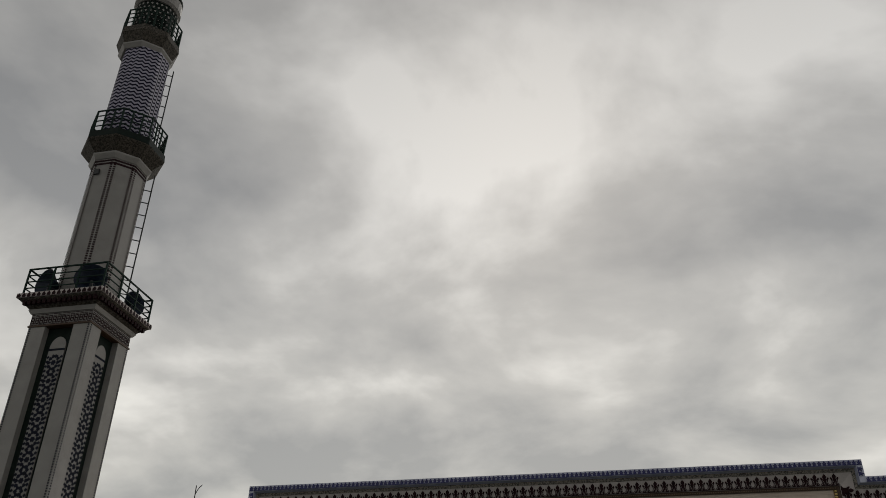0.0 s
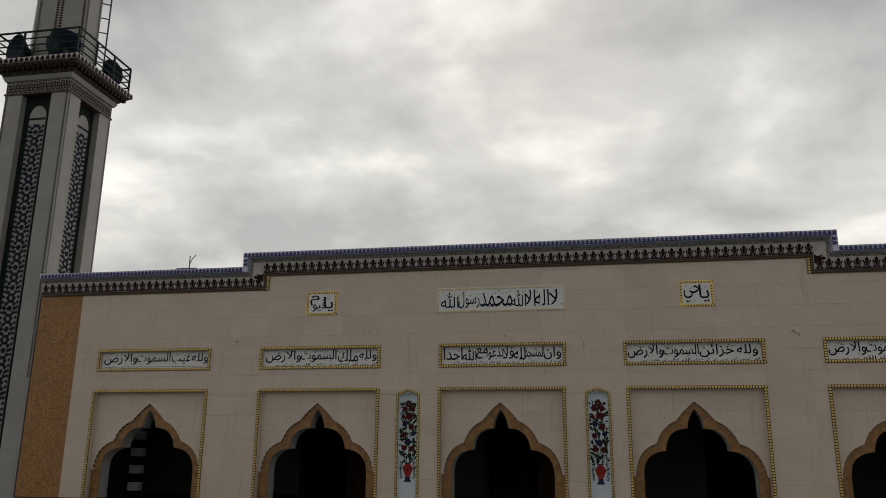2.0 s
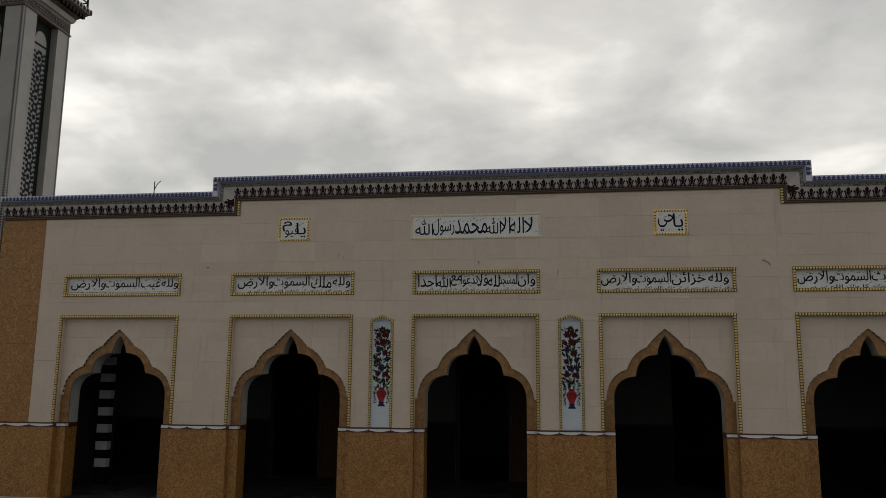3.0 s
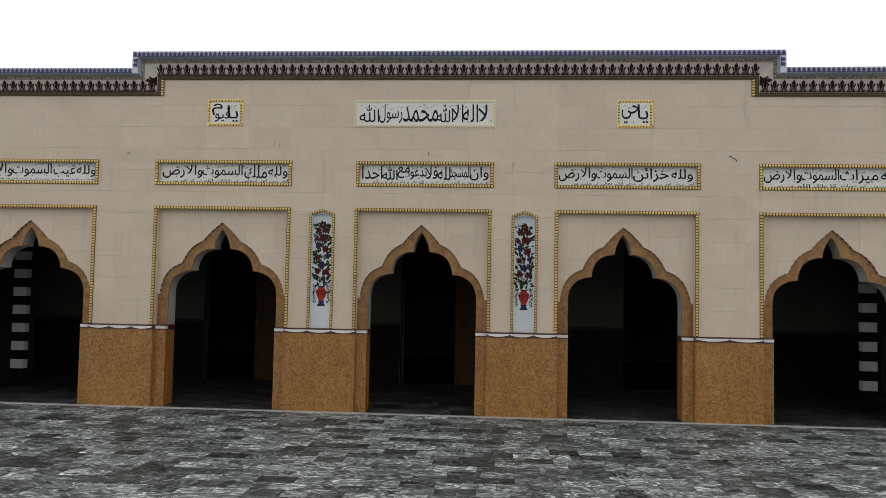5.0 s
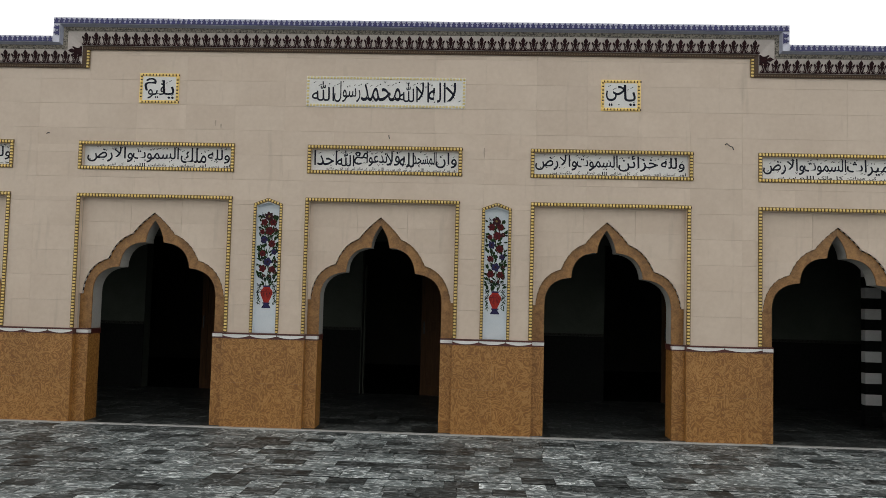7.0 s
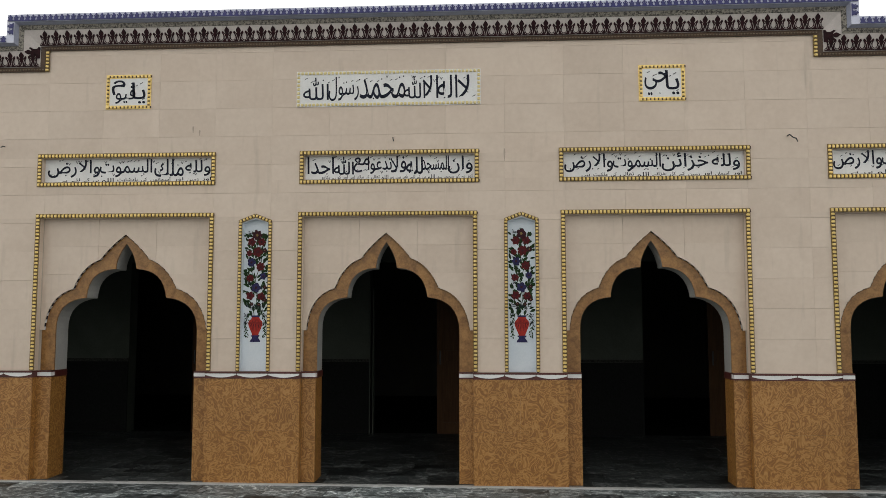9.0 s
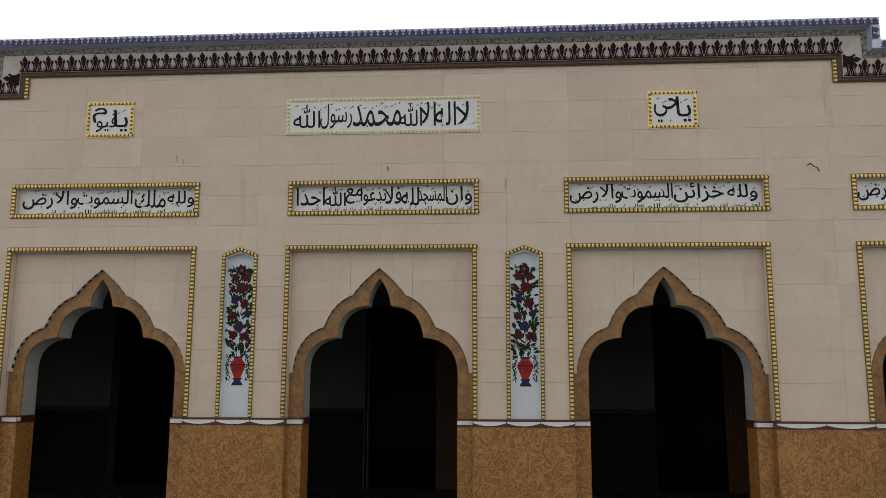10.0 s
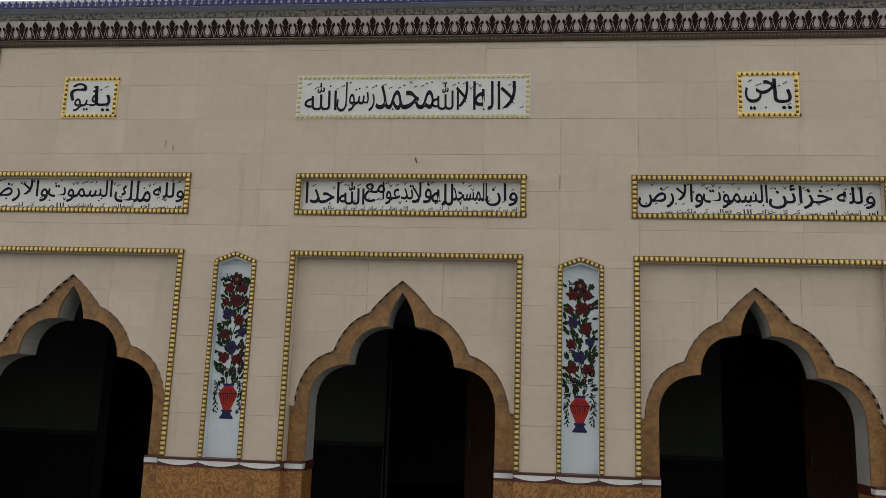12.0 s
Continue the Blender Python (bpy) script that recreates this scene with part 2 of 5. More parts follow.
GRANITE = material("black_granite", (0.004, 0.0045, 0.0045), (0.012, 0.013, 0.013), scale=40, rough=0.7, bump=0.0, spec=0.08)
PALE_YELLOW = material("pale_yellow_glaze", (0.66, 0.54, 0.22), (0.80, 0.70, 0.38), scale=30, rough=0.4, bump=0.05)
STRIPE = material("grey_white_marble", (0.62, 0.63, 0.64), (0.74, 0.75, 0.76), scale=6, rough=0.4, bump=0.05)
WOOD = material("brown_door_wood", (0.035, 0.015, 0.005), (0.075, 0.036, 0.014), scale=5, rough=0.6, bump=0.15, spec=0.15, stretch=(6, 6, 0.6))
# ceilings and hall back wall: paint darkened to hold the rooms' shade
ROOM_SHADE = material("dim_hall_paint", (0.03, 0.03, 0.028), (0.05, 0.05, 0.045), scale=2, rough=0.8, bump=0.05)
MINARET = material("minaret_white_marble", (0.25, 0.24, 0.225), (0.34, 0.327, 0.31), scale=2.5, rough=0.5, bump=0.06, spread=0.04)
DARK_GREEN = material("dark_green_marble", (0.005, 0.010, 0.008), (0.014, 0.024, 0.019), scale=9, rough=0.6, bump=0.04, spec=0.12)
GREEN_PAINT = material("green_iron_paint", (0.006, 0.022, 0.017), (0.014, 0.036, 0.027), scale=20, rough=0.6, bump=0.1, spec=0.2)
STEEL = material("dark_steel", (0.02, 0.022, 0.025), (0.05, 0.052, 0.055), scale=20, rough=0.55, bump=0.1)
HORN = material("dark_blue_horn_paint", (0.005, 0.011, 0.026), (0.012, 0.026, 0.055), scale=8, rough=0.45, bump=0.05)
ZIG_LIGHT = material("lilac_mosaic", (0.36, 0.34, 0.43), (0.46, 0.44, 0.54), scale=25, rough=0.45, bump=0.1)
ZIG_DARK = material("navy_mosaic", (0.004, 0.004, 0.016), (0.010, 0.010, 0.035), scale=25, rough=0.6, bump=0.1, spec=0.15)
DULL_GILT = material("dull_gilt_beads", (0.10, 0.068, 0.035), (0.19, 0.135, 0.08), scale=30, rough=0.5, bump=0.1)
RED = material("red_petal_glaze", (0.05, 0.004, 0.006), (0.12, 0.009, 0.012), scale=60, rough=0.6, bump=0.03, spec=0.2)
PLUM = material("dark_plum_glaze", (0.02, 0.004, 0.008), (0.055, 0.01, 0.016), scale=60, rough=0.6, bump=0.03, spec=0.2)
VIOLET = material("violet_petal_glaze", (0.012, 0.011, 0.048), (0.035, 0.03, 0.11), scale=60, rough=0.6, bump=0.03, spec=0.2)
LEAF = material("leaf_green_glaze", (0.005, 0.016, 0.006), (0.024, 0.062, 0.018), scale=60, rough=0.7, bump=0.03, spec=0.15)
VASE = material("vermilion_vase_glaze", (0.27, 0.013, 0.012), (0.41, 0.034, 0.02), scale=25, rough=0.5, bump=0.03, spec=0.2)


# ---- mesh helpers ----
def part(name, bm, mat, parent=None, label=""):
    """Links a bmesh as one mesh object, under a thing or part when one is given."""
    me = bpy.data.meshes.new(name)
    bm.normal_update()
    bm.to_mesh(me)
    bm.free()
    me.materials.append(mat)
    ob = new(name, me)
    if parent is not None:
        ob.parent = parent
    if label:
        ob["label"] = label
    return ob


def again(ob, parent, m):
    """Another piece on the same mesh."""
    o = new(ob.name.split(".")[0], ob.data)
    o.parent = parent
    o.matrix_local = m
    return o


def box(bm, x0, x1, y0, y1, z0, z1):
    v = [bm.verts.new((x, y, z)) for x in (x0, x1) for y in (y0, y1) for z in (z0, z1)]
    for f in ((0, 1, 3, 2), (4, 6, 7, 5), (0, 4, 5, 1), (2, 3, 7, 6), (0, 2, 6, 4), (1, 5, 7, 3)):
        bm.faces.new([v[i] for i in f])
    return v


def prism(bm, pts, y0, y1):
    """An outline in x and z, given anticlockwise as seen from the front, pushed from y0 back to y1."""
    a = [bm.verts.new((x, y0, z)) for x, z in pts]
    b = [bm.verts.new((x, y1, z)) for x, z in pts]
    bm.faces.new(a)
    bm.faces.new(b[::-1])
    n = len(pts)
    for i in range(n):
        bm.faces.new((a[i], b[i], b[(i + 1) % n], a[(i + 1) % n]))


def ring(bm, levels, sides, turn=0.0, close=True):
    """A turned body: rings of (radius, z) joined from the bottom up."""
    rows = []
    for r, z in levels:
        rows.append([bm.verts.new((r * math.cos(turn + 2 * math.pi * k / sides), r * math.sin(turn + 2 * math.pi * k / sides), z)) for k in range(sides)])
    for a, b in zip(rows, rows[1:]):
        for k in range(sides):
            bm.faces.new((a[k], a[(k + 1) % sides], b[(k + 1) % sides], b[k]))
    if close:
        bm.faces.new(rows[0][::-1])
        bm.faces.new(rows[-1])
    return rows


def rod(bm, p, q, r, sides=6):
    p, q = Vector(p), Vector(q)
    m = (q - p).to_track_quat("Z", "Y").to_matrix()
    a, b = [], []
    for k in range(sides):
        o = m @ Vector((r * math.cos(2 * math.pi * k / sides), r * math.sin(2 * math.pi * k / sides), 0))
        a.append(bm.verts.new(p + o))
        b.append(bm.verts.new(q + o))
    for k in range(sides):
        bm.faces.new((a[k], a[(k + 1) % sides], b[(k + 1) % sides], b[k]))
    bm.faces.new(a[::-1])
    bm.faces.new(b)


def bend(p, c, q, n=8):
    """Points of a quadratic curve, without its last."""
    return [((1 - s) ** 2 * p[0] + 2 * s * (1 - s) * c[0] + s * s * q[0], (1 - s) ** 2 * p[1] + 2 * s * (1 - s) * c[1] + s * s * q[1]) for s in (k / n for k in range(n))]


def clip(pts, axis, value, keep_less):
    """The part of an outline on one side of a line."""
    out = []
    for k, p in enumerate(pts):
        q = pts[(k + 1) % len(pts)]
        a, b = p[axis] - value, q[axis] - value
        if keep_less:
            a, b = -a, -b
        if a >= 0:
            out.append(p)
        if (a > 0 > b) or (a < 0 < b):
            s = a / (a - b)
            out.append((p[0] + s * (q[0] - p[0]), p[1] + s * (q[1] - p[1])))
    return out


def area(pts):
    return 0.5 * sum(p[0] * q[1] - q[0] * p[1] for p, q in zip(pts, pts[1:] + pts[:1]))


def rects_without(rect, holes):
    """What is left of a rectangle (x0, x1, z0, z1) when others are cut away, as rectangles."""
    left = [rect]
    for h in holes:
        nxt = []
        for r in left:
            x0, x1, z0, z1 = max(r[0], h[0]), min(r[1], h[1]), max(r[2], h[2]), min(r[3], h[3])
            if x0 >= x1 or z0 >= z1:
                nxt.append(r)
                continue
            for s in ((r[0], r[1], r[2], z0), (r[0], r[1], z1, r[3]), (r[0], x0, z0, z1), (x1, r[1], z0, z1)):
                if s[1] - s[0] > 0.004 and s[3] - s[2] > 0.004:
                    nxt.append(s)
        left = nxt
    return left


def empty(name, x=0, y=0, z=0):
    ob = new(name)
    ob.empty_display_size = 0.2
    ob.location = (x, y, z)
    return ob


def petals(bm, x, z, r, n, y, seed):
    """A full-blown flower seen from the front, with a notched edge."""
    rr = random.Random(seed)
    pts = []
    for k in range(n * 4):
        a = 2 * math.pi * k / (n * 4)
        f = (1.0, 0.93, 0.72, 0.93)[k % 4] * rr.uniform(0.92, 1.06)
        pts.append((x + r * f * math.cos(a), z + r * f * math.sin(a)))
    prism(bm, pts, y, y + 0.002)


# ---- the plan of the front ----
CENTRES = (-5.55, -2.777, 0.004, 2.724, 5.43)  # middles of the arches
WIDEN = (1.057, 1.034, 0.998, 1.014, 1.057)   # how much each arch is wider than the plain one
HALF = 0.885         # half width of an arch's recess
HEAD = 2.722          # its top
FOOT = 1.545         # where the curved brown band begins
LEFT, RIGHT = -7.68, 7.75
CORE, BACK = 0.07, 0.37   # front and back of the wall's body; its tiles reach out to y = 0
PANEL = 0.085        # face of the tiles inside a recess
TOP_SIDE, TOP_MID = 4.310, 4.538   # underside of the cornice
STEP_L, STEP_R = -3.705, 4.392     # where the cornice steps up
DADO = 1.054
NICHES = (-1.374, 1.381)
PLAQUES = ((-6.514, -4.562), (-3.745, -1.813), (-0.918, 0.952), (1.770, 3.688), (4.447, 6.37))
SQUARES = (-2.779, 2.826)


# ---- ground, verandah and hall ----
def setting(name, boxes, mat, label):
    bm = bmesh.new()
    for b in boxes:
        box(bm, *b)
    return tagged(part(name, bm, mat), label, kind="structure")


bm = bmesh.new()
vs = [bm.verts.new(p) for p in ((-900, -900, -0.012), (900, -900, -0.012), (900, 900, -0.012), (-900, 900, -0.012))]
bm.faces.new(vs)
ground = tagged(part("ground", bm, GROUT), "wide courtyard paved with dark grey-green veined marble", kind="structure")

verandah = setting("floor", [(LEFT, RIGHT, 0.0, 3.5, -0.01, -0.002)], GROUT, "polished marble verandah floor, shade put into its darker slabs")
setting("threshold", [(LEFT, RIGHT, -0.075, -0.004, -0.01, 0.012)], STEP, "pale grey marble strip along the foot of the front")
setting("ceiling", [(LEFT, RIGHT, BACK, 3.5, 3.35, 3.5)], ROOM_SHADE, "plain verandah ceiling, its shade put into the paint")
setting("roof", [(LEFT, RIGHT, BACK, 9.5, 4.2, 4.4)], PLASTER, "flat concrete roof behind the parapet")
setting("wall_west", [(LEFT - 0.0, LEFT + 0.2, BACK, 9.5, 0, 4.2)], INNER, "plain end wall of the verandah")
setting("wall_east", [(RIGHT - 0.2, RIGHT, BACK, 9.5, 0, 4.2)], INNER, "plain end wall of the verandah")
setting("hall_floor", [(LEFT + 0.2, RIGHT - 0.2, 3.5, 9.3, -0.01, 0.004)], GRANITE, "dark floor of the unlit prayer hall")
setting("hall_ceiling", [(LEFT + 0.2, RIGHT - 0.2, 3.75, 9.3, 3.35, 3.5)], ROOM_SHADE, "prayer hall ceiling, its shade put into the paint")
setting("wall_north", [(LEFT + 0.2, RIGHT - 0.2, 9.3, 9.5, 0, 4.2)], ROOM_SHADE, "back wall of the prayer hall, its shade put into the paint")
# the wall between verandah and hall, with three doorways
DOORWAYS = ((-4.3, -2.45), (-0.71, 1.25), (3.22, 5.1))
edges = [LEFT + 0.2] + [x for d in DOORWAYS for x in d] + [RIGHT - 0.2]
inner_boxes = [(edges[i], edges[i + 1], 3.5, 3.75, 0, 3.35) for i in range(0, len(edges), 2)] + [(a, b, 3.5, 3.75, 2.5, 3.35) for a, b in DOORWAYS]
setting("wall_inner", inner_boxes, INNER, "green-grey wall between verandah and hall, shade put into its paint")
for i in range(0, len(edges), 2):
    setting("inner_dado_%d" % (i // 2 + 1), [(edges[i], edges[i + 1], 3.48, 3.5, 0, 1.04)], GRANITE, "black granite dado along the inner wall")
    setting("inner_trim_%d" % (i // 2 + 1), [(edges[i], edges[i + 1], 3.472, 3.497, 1.044, 1.085)], DARK_TRIM, "patterned tile strip above the dark dado")


def hall_door(x0, x1):
    door = tagged(empty("wooden_door", x0, 3.6, 0.004), "brown panelled wooden door leaf standing closed in the dim hall doorway", "door", "hall doors")
    w, h = x1 - x0, 2.45
    bm = bmesh.new()
    for a, b, c, d in ((0, 0.1, 0, h), (w - 0.1, w, 0, h), (0.1, w - 0.1, 0, 0.16), (0.1, w - 0.1, 1.05, 1.2), (0.1, w - 0.1, h - 0.12, h)):
        box(bm, a, b, 0, 0.05, c, d)
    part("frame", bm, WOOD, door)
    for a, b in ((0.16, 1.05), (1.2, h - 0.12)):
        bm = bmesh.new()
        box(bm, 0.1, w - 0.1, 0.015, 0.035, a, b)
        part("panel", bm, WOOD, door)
    bm = bmesh.new()
    rod(bm, (0.05, -0.04, 1.0), (0.05, -0.04, 1.2), 0.012, 8)
    part("handle", bm, STEEL, door)
    return door


setting("door_frame_2", [(-0.702, -0.688, 3.46, 3.6, 0.004, 2.1), (-0.655, -0.641, 3.46, 3.6, 0.004, 2.1)], INNER, "thin pale uprights of the hall door's frame")
for a, b in DOORWAYS:
    hall_door(a + 0.5 * (b - a), b)


def striped_pillar(x, y):
    pillar = tagged(empty("striped_pillar", x, y, 0.006), "square verandah pillar of alternating black and white marble courses", "pillar", "striped pillars")
    for k in range(23):
        bm = bmesh.new()
        v = box(bm, -0.108, 0.108, -0.06, 0.06, k * 0.1453, k * 0.1453 + 0.1433)
        part("course", bm, GRANITE if k % 2 or k < 2 else STRIPE, pillar)
    return pillar


striped_pillar(6.58, 1.75)
striped_pillar(-6.68, 1.75)

# ---- body of the front wall ----
boxes = []
xs = [LEFT] + [c + s * HALF * k for c, k in zip(CENTRES, WIDEN) for s in (-1, 1)] + [RIGHT]
for i in range(0, len(xs), 2):
    boxes.append((xs[i], xs[i + 1], CORE, BACK, 0, HEAD))
boxes += [(LEFT, RIGHT, CORE, BACK, HEAD, TOP_SIDE + 0.2), (STEP_L - 0.12, STEP_R + 0.12, CORE, BACK, TOP_SIDE + 0.2, TOP_MID + 0.2)]
wall_front = setting("wall_front", boxes, PLASTER, "cream-tiled front wall of the mosque with five cusped arches")


# ---- the arches ----
def outer_curve():
    """Right half of the brown band's outer edge, from the apex down."""
    return bend((0, 2.555), (0.17, 2.42), (0.258, 2.29)) + bend((0.258, 2.29), (0.45, 2.225), (0.542, 1.98)) + bend((0.542, 1.98), (0.815, 1.905), (0.852, FOOT)) + [(0.852, FOOT)]


def inner_curve():
    """Right half of the opening's edge, from the apex down."""
    return bend((0, 2.46), (0.10, 2.33), (0.11, 2.19)) + bend((0.11, 2.19), (0.40, 2.18), (0.42, 1.885)) + bend((0.42, 1.885), (0.74, 1.86), (0.74, FOOT)) + [(0.74, FOOT)]


def lean(pts):
    """The arches are not drawn quite true: their tips lean a little to the west."""
    return [(x - 0.022 * min(1.0, max(0.0, (z - FOOT) / 0.7)), z) for x, z in pts]


def mirror(pts):
    return [(-x, z) for x, z in pts][::-1]


def arch_meshes():
    """The pieces of one arch, about its own middle."""
    out = []
    inner, outer = {}, {}
    inner[1], outer[1] = lean(inner_curve()), lean(outer_curve())
    inner[-1], outer[-1] = lean(mirror(inner_curve())[::-1]), lean(mirror(outer_curve())[::-1])
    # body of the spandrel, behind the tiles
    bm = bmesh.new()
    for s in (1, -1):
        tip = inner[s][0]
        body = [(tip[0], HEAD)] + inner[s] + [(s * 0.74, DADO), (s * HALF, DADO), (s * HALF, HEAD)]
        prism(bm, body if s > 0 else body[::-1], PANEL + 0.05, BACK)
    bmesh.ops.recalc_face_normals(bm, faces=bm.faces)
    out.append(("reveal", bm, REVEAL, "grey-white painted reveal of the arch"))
    bm = bmesh.new()
    for s in (-1, 1):
        box(bm, *sorted((s * 0.74, s * HALF)), PANEL + 0.05, BACK, 0, DADO - 0.001)
    out.append(("jamb", bm, BROWN, "brown tiled lower jamb"))
    # brown band that follows the curve
    for s in (1, -1):
        bm = bmesh.new()
        f, b = [], []
        for (ax, az), (ox, oz) in zip(inner[s], outer[s]):
            f.append((bm.verts.new((ax, PANEL + 0.032, az)), bm.verts.new((ox, PANEL + 0.032, oz))))
            b.append((bm.verts.new((ax, PANEL + 0.05, az)), bm.verts.new((ox, PANEL + 0.05, oz))))
        for k in range(len(f) - 1):
            for quad in ((f[k][0], f[k + 1][0], f[k + 1][1], f[k][1]), (f[k][0], b[k][0], b[k + 1][0], f[k + 1][0]), (f[k][1], f[k + 1][1], b[k + 1][1], b[k][1])):
                bm.faces.new(quad if s > 0 else quad[::-1])
        x0, x1 = sorted((s * 0.74, s * (HALF - 0.002)))
        box(bm, x0, x1, PANEL + 0.032, PANEL + 0.05, 1.123, FOOT)
        bmesh.ops.recalc_face_normals(bm, faces=bm.faces)
        out.append(("band", bm, BAND, "brown marbled stone band of the cusped arch"))
        bm = bmesh.new()
        box(bm, x0, x1, PANEL - 0.018, PANEL + 0.05, 0, DADO - 0.002)
        out.append(("jamb_tile", bm, BROWN, ""))
        bm = bmesh.new()
        box(bm, x0, x1, PANEL - 0.03, PANEL + 0.05, DADO, 1.067)
        box(bm, x0, x1, PANEL - 0.03, PANEL + 0.05, 1.107, 1.122)
        box(bm, *sorted((s * 0.732, s * 0.745)), PANEL + 0.05, BACK, 1.054, 1.122)
        out.append(("maroon_strip", bm, MAROON, "maroon tile strip"))
        bm = bmesh.new()
        box(bm, x0, x1, PANEL - 0.026, PANEL + 0.05, 1.068, 1.106)
        out.append(("white_strip", bm, WHITE, "white tile strip"))
    # black and white checkers on the step between the spandrel tiles and the band
    for s in (1, -1):
        squares = {0: bmesh.new(), 1: bmesh.new()}
        run, k = 0.0, 0
        for (ax, az), (bx, bz) in zip(outer[s], outer[s][1:]):
            d = Vector((bx - ax, bz - az))
            if d.length < 1e-5:
                continue
            nn = Vector((d.y, -d.x)).normalized() * (0.004 * s)
            at = 0.0
            while at < d.length - 1e-6:
                to = min(d.length, at + 0.038 - run)
                p, q = Vector((ax, az)) + d * (at / d.length), Vector((ax, az)) + d * (to / d.length)
                m = squares[k % 2]
                m.faces.new([m.verts.new(v) for v in ((p.x + nn.x, PANEL + 0.002, p.y + nn.y), (q.x + nn.x, PANEL + 0.002, q.y + nn.y), (q.x + nn.x, PANEL + 0.0315, q.y + nn.y), (p.x + nn.x, PANEL + 0.0315, p.y + nn.y))])
                run += to - at
                at = to
                if run > 0.0379:
                    run, k = 0.0, k + 1
        for k, mat, tone in ((0, INK, "black"), (1, WHITE, "white")):
            out.append(("checker_edge", squares[k], mat, tone + " squares on the step round the arch"))
    # cream tiles of the spandrel
    cells = [(-0.304, 0.304, 0, 0)] + [(*sorted((s * 0.304, s * 0.91)), k, s) for s in (1, -1) for k in range(4)] + [(*sorted((0, s * 0.304)), k, s) for s in (1, -1) for k in (1, 2)]
    for a, b, k, s in cells:
        hi = HEAD - 0.295 * k
        if s:
            p = [(outer[s][0][0], HEAD)] + outer[s] + [(s * HALF, FOOT), (s * HALF, HEAD)]
        else:
            p = [(-HALF, HEAD), (-HALF, FOOT)] + outer[-1][::-1] + outer[1][1:] + [(HALF, FOOT), (HALF, HEAD)]
        for axis, v, less in ((0, a + 0.001, False), (0, b - 0.001, True), (1, hi - 0.294, False), (1, hi, True)):
            p = clip(p, axis, v, less)
            if len(p) < 3:
                break
        if len(p) < 3 or abs(area(p)) < 0.002:
            continue
        clean = [q for i, q in enumerate(p) if (Vector(q) - Vector(p[i - 1])).length > 1e-5]
        if area(clean) < 0:
            clean = clean[::-1]
        bm = bmesh.new()
        prism(bm, clean, PANEL, PANEL + 0.05)
        bmesh.ops.recalc_face_normals(bm, faces=bm.faces)
        out.append(("tile", bm, CREAM, ""))
    return out


def bead_strip(runs, parent, y, width=0.045, pitch=0.038, ground=None, pits=True, bead=None):
    """Gilt moulding along straight runs ((x, z), (x, z)): a dark flat strip and a row of raised gold beads."""
    bm, bb, bp = bmesh.new(), bmesh.new(), bmesh.new()
    for (x0, z0), (x1, z1) in runs:
        d = Vector((x1 - x0, 0, z1 - z0))
        n = Vector((-d.z, 0, d.x)).normalized()
        u = d.normalized()
        a, b = Vector((x0, 0, z0)), Vector((x1, 0, z1))
        w = width / 2
        loop = [a - n * w, b - n * w, b + n * w, a + n * w]
        front = [bm.verts.new(p + Vector((0, y, 0))) for p in loop]
        back = [bm.verts.new(p + Vector((0, y + 0.012, 0))) for p in loop]
        bm.faces.new(front)
        for k in range(4):
            bm.faces.new((front[k], back[k], back[(k + 1) % 4], front[(k + 1) % 4]))
        count = max(1, round(d.length / pitch))
        for k in range(count):
            c = a + d * ((k + 0.5) / count) + Vector((0, y, 0))
            hx, hz = u * pitch * 0.37, n * width * 0.39
            eight = [(1, 0.55), (0.62, 1), (-0.62, 1), (-1, 0.55), (-1, -0.55), (-0.62, -1), (0.62, -1), (1, -0.55)]
            base = [bb.verts.new(c + hx * i + hz * j) for i, j in eight]
            top = [bb.verts.new(c + Vector((0, -0.011, 0)) + hx * i * 0.62 + hz * j * 0.62) for i, j in eight]
            bb.faces.new(top)
            for q in range(8):
                bb.faces.new((base[q], base[(q + 1) % 8], top[(q + 1) % 8], top[q]))
            if pits:
                # dark notch between one bead and the next
                e = c + u * pitch * 0.5 - n * width * 0.06 + Vector((0, -0.002, 0))
                bp.faces.new([bp.verts.new(e + u * i * pitch * 0.17 + n * j * width * 0.30) for i, j in ((-1, -1), (1, -1), (1, 1), (-1, 1))])
    for m in (bm, bb, bp):
        bmesh.ops.recalc_face_normals(m, faces=m.faces)
    part("strip", bm, ground or GOLD_DARK, parent, "flat ground of the beaded moulding")
    tagged(part("bead", bb, bead or GOLD, parent, "row of raised gold beads"), kind="stuff")
    if pits:
        tagged(part("notch", bp, BRONZE, parent, "dark notches between the beads"), kind="stuff")
    else:
        bp.free()


pieces = arch_meshes()
first = None
for n, c in enumerate(CENTRES):
    arch = tagged(empty("arch_%d" % (n + 1), c, 0, 0), "cusped arch with a brown stone band and cream spandrel tiles", kind="structure")
    arch.scale.x = WIDEN[n]
    if first is None:
        first = [part(name, bm, mat, arch, label) for name, bm, mat, label in pieces]
    else:
        for ob in first:
            o = again(ob, arch, Matrix.Identity(4))
            if "label" in ob:
                o["label"] = ob["label"]

frame_meshes = None
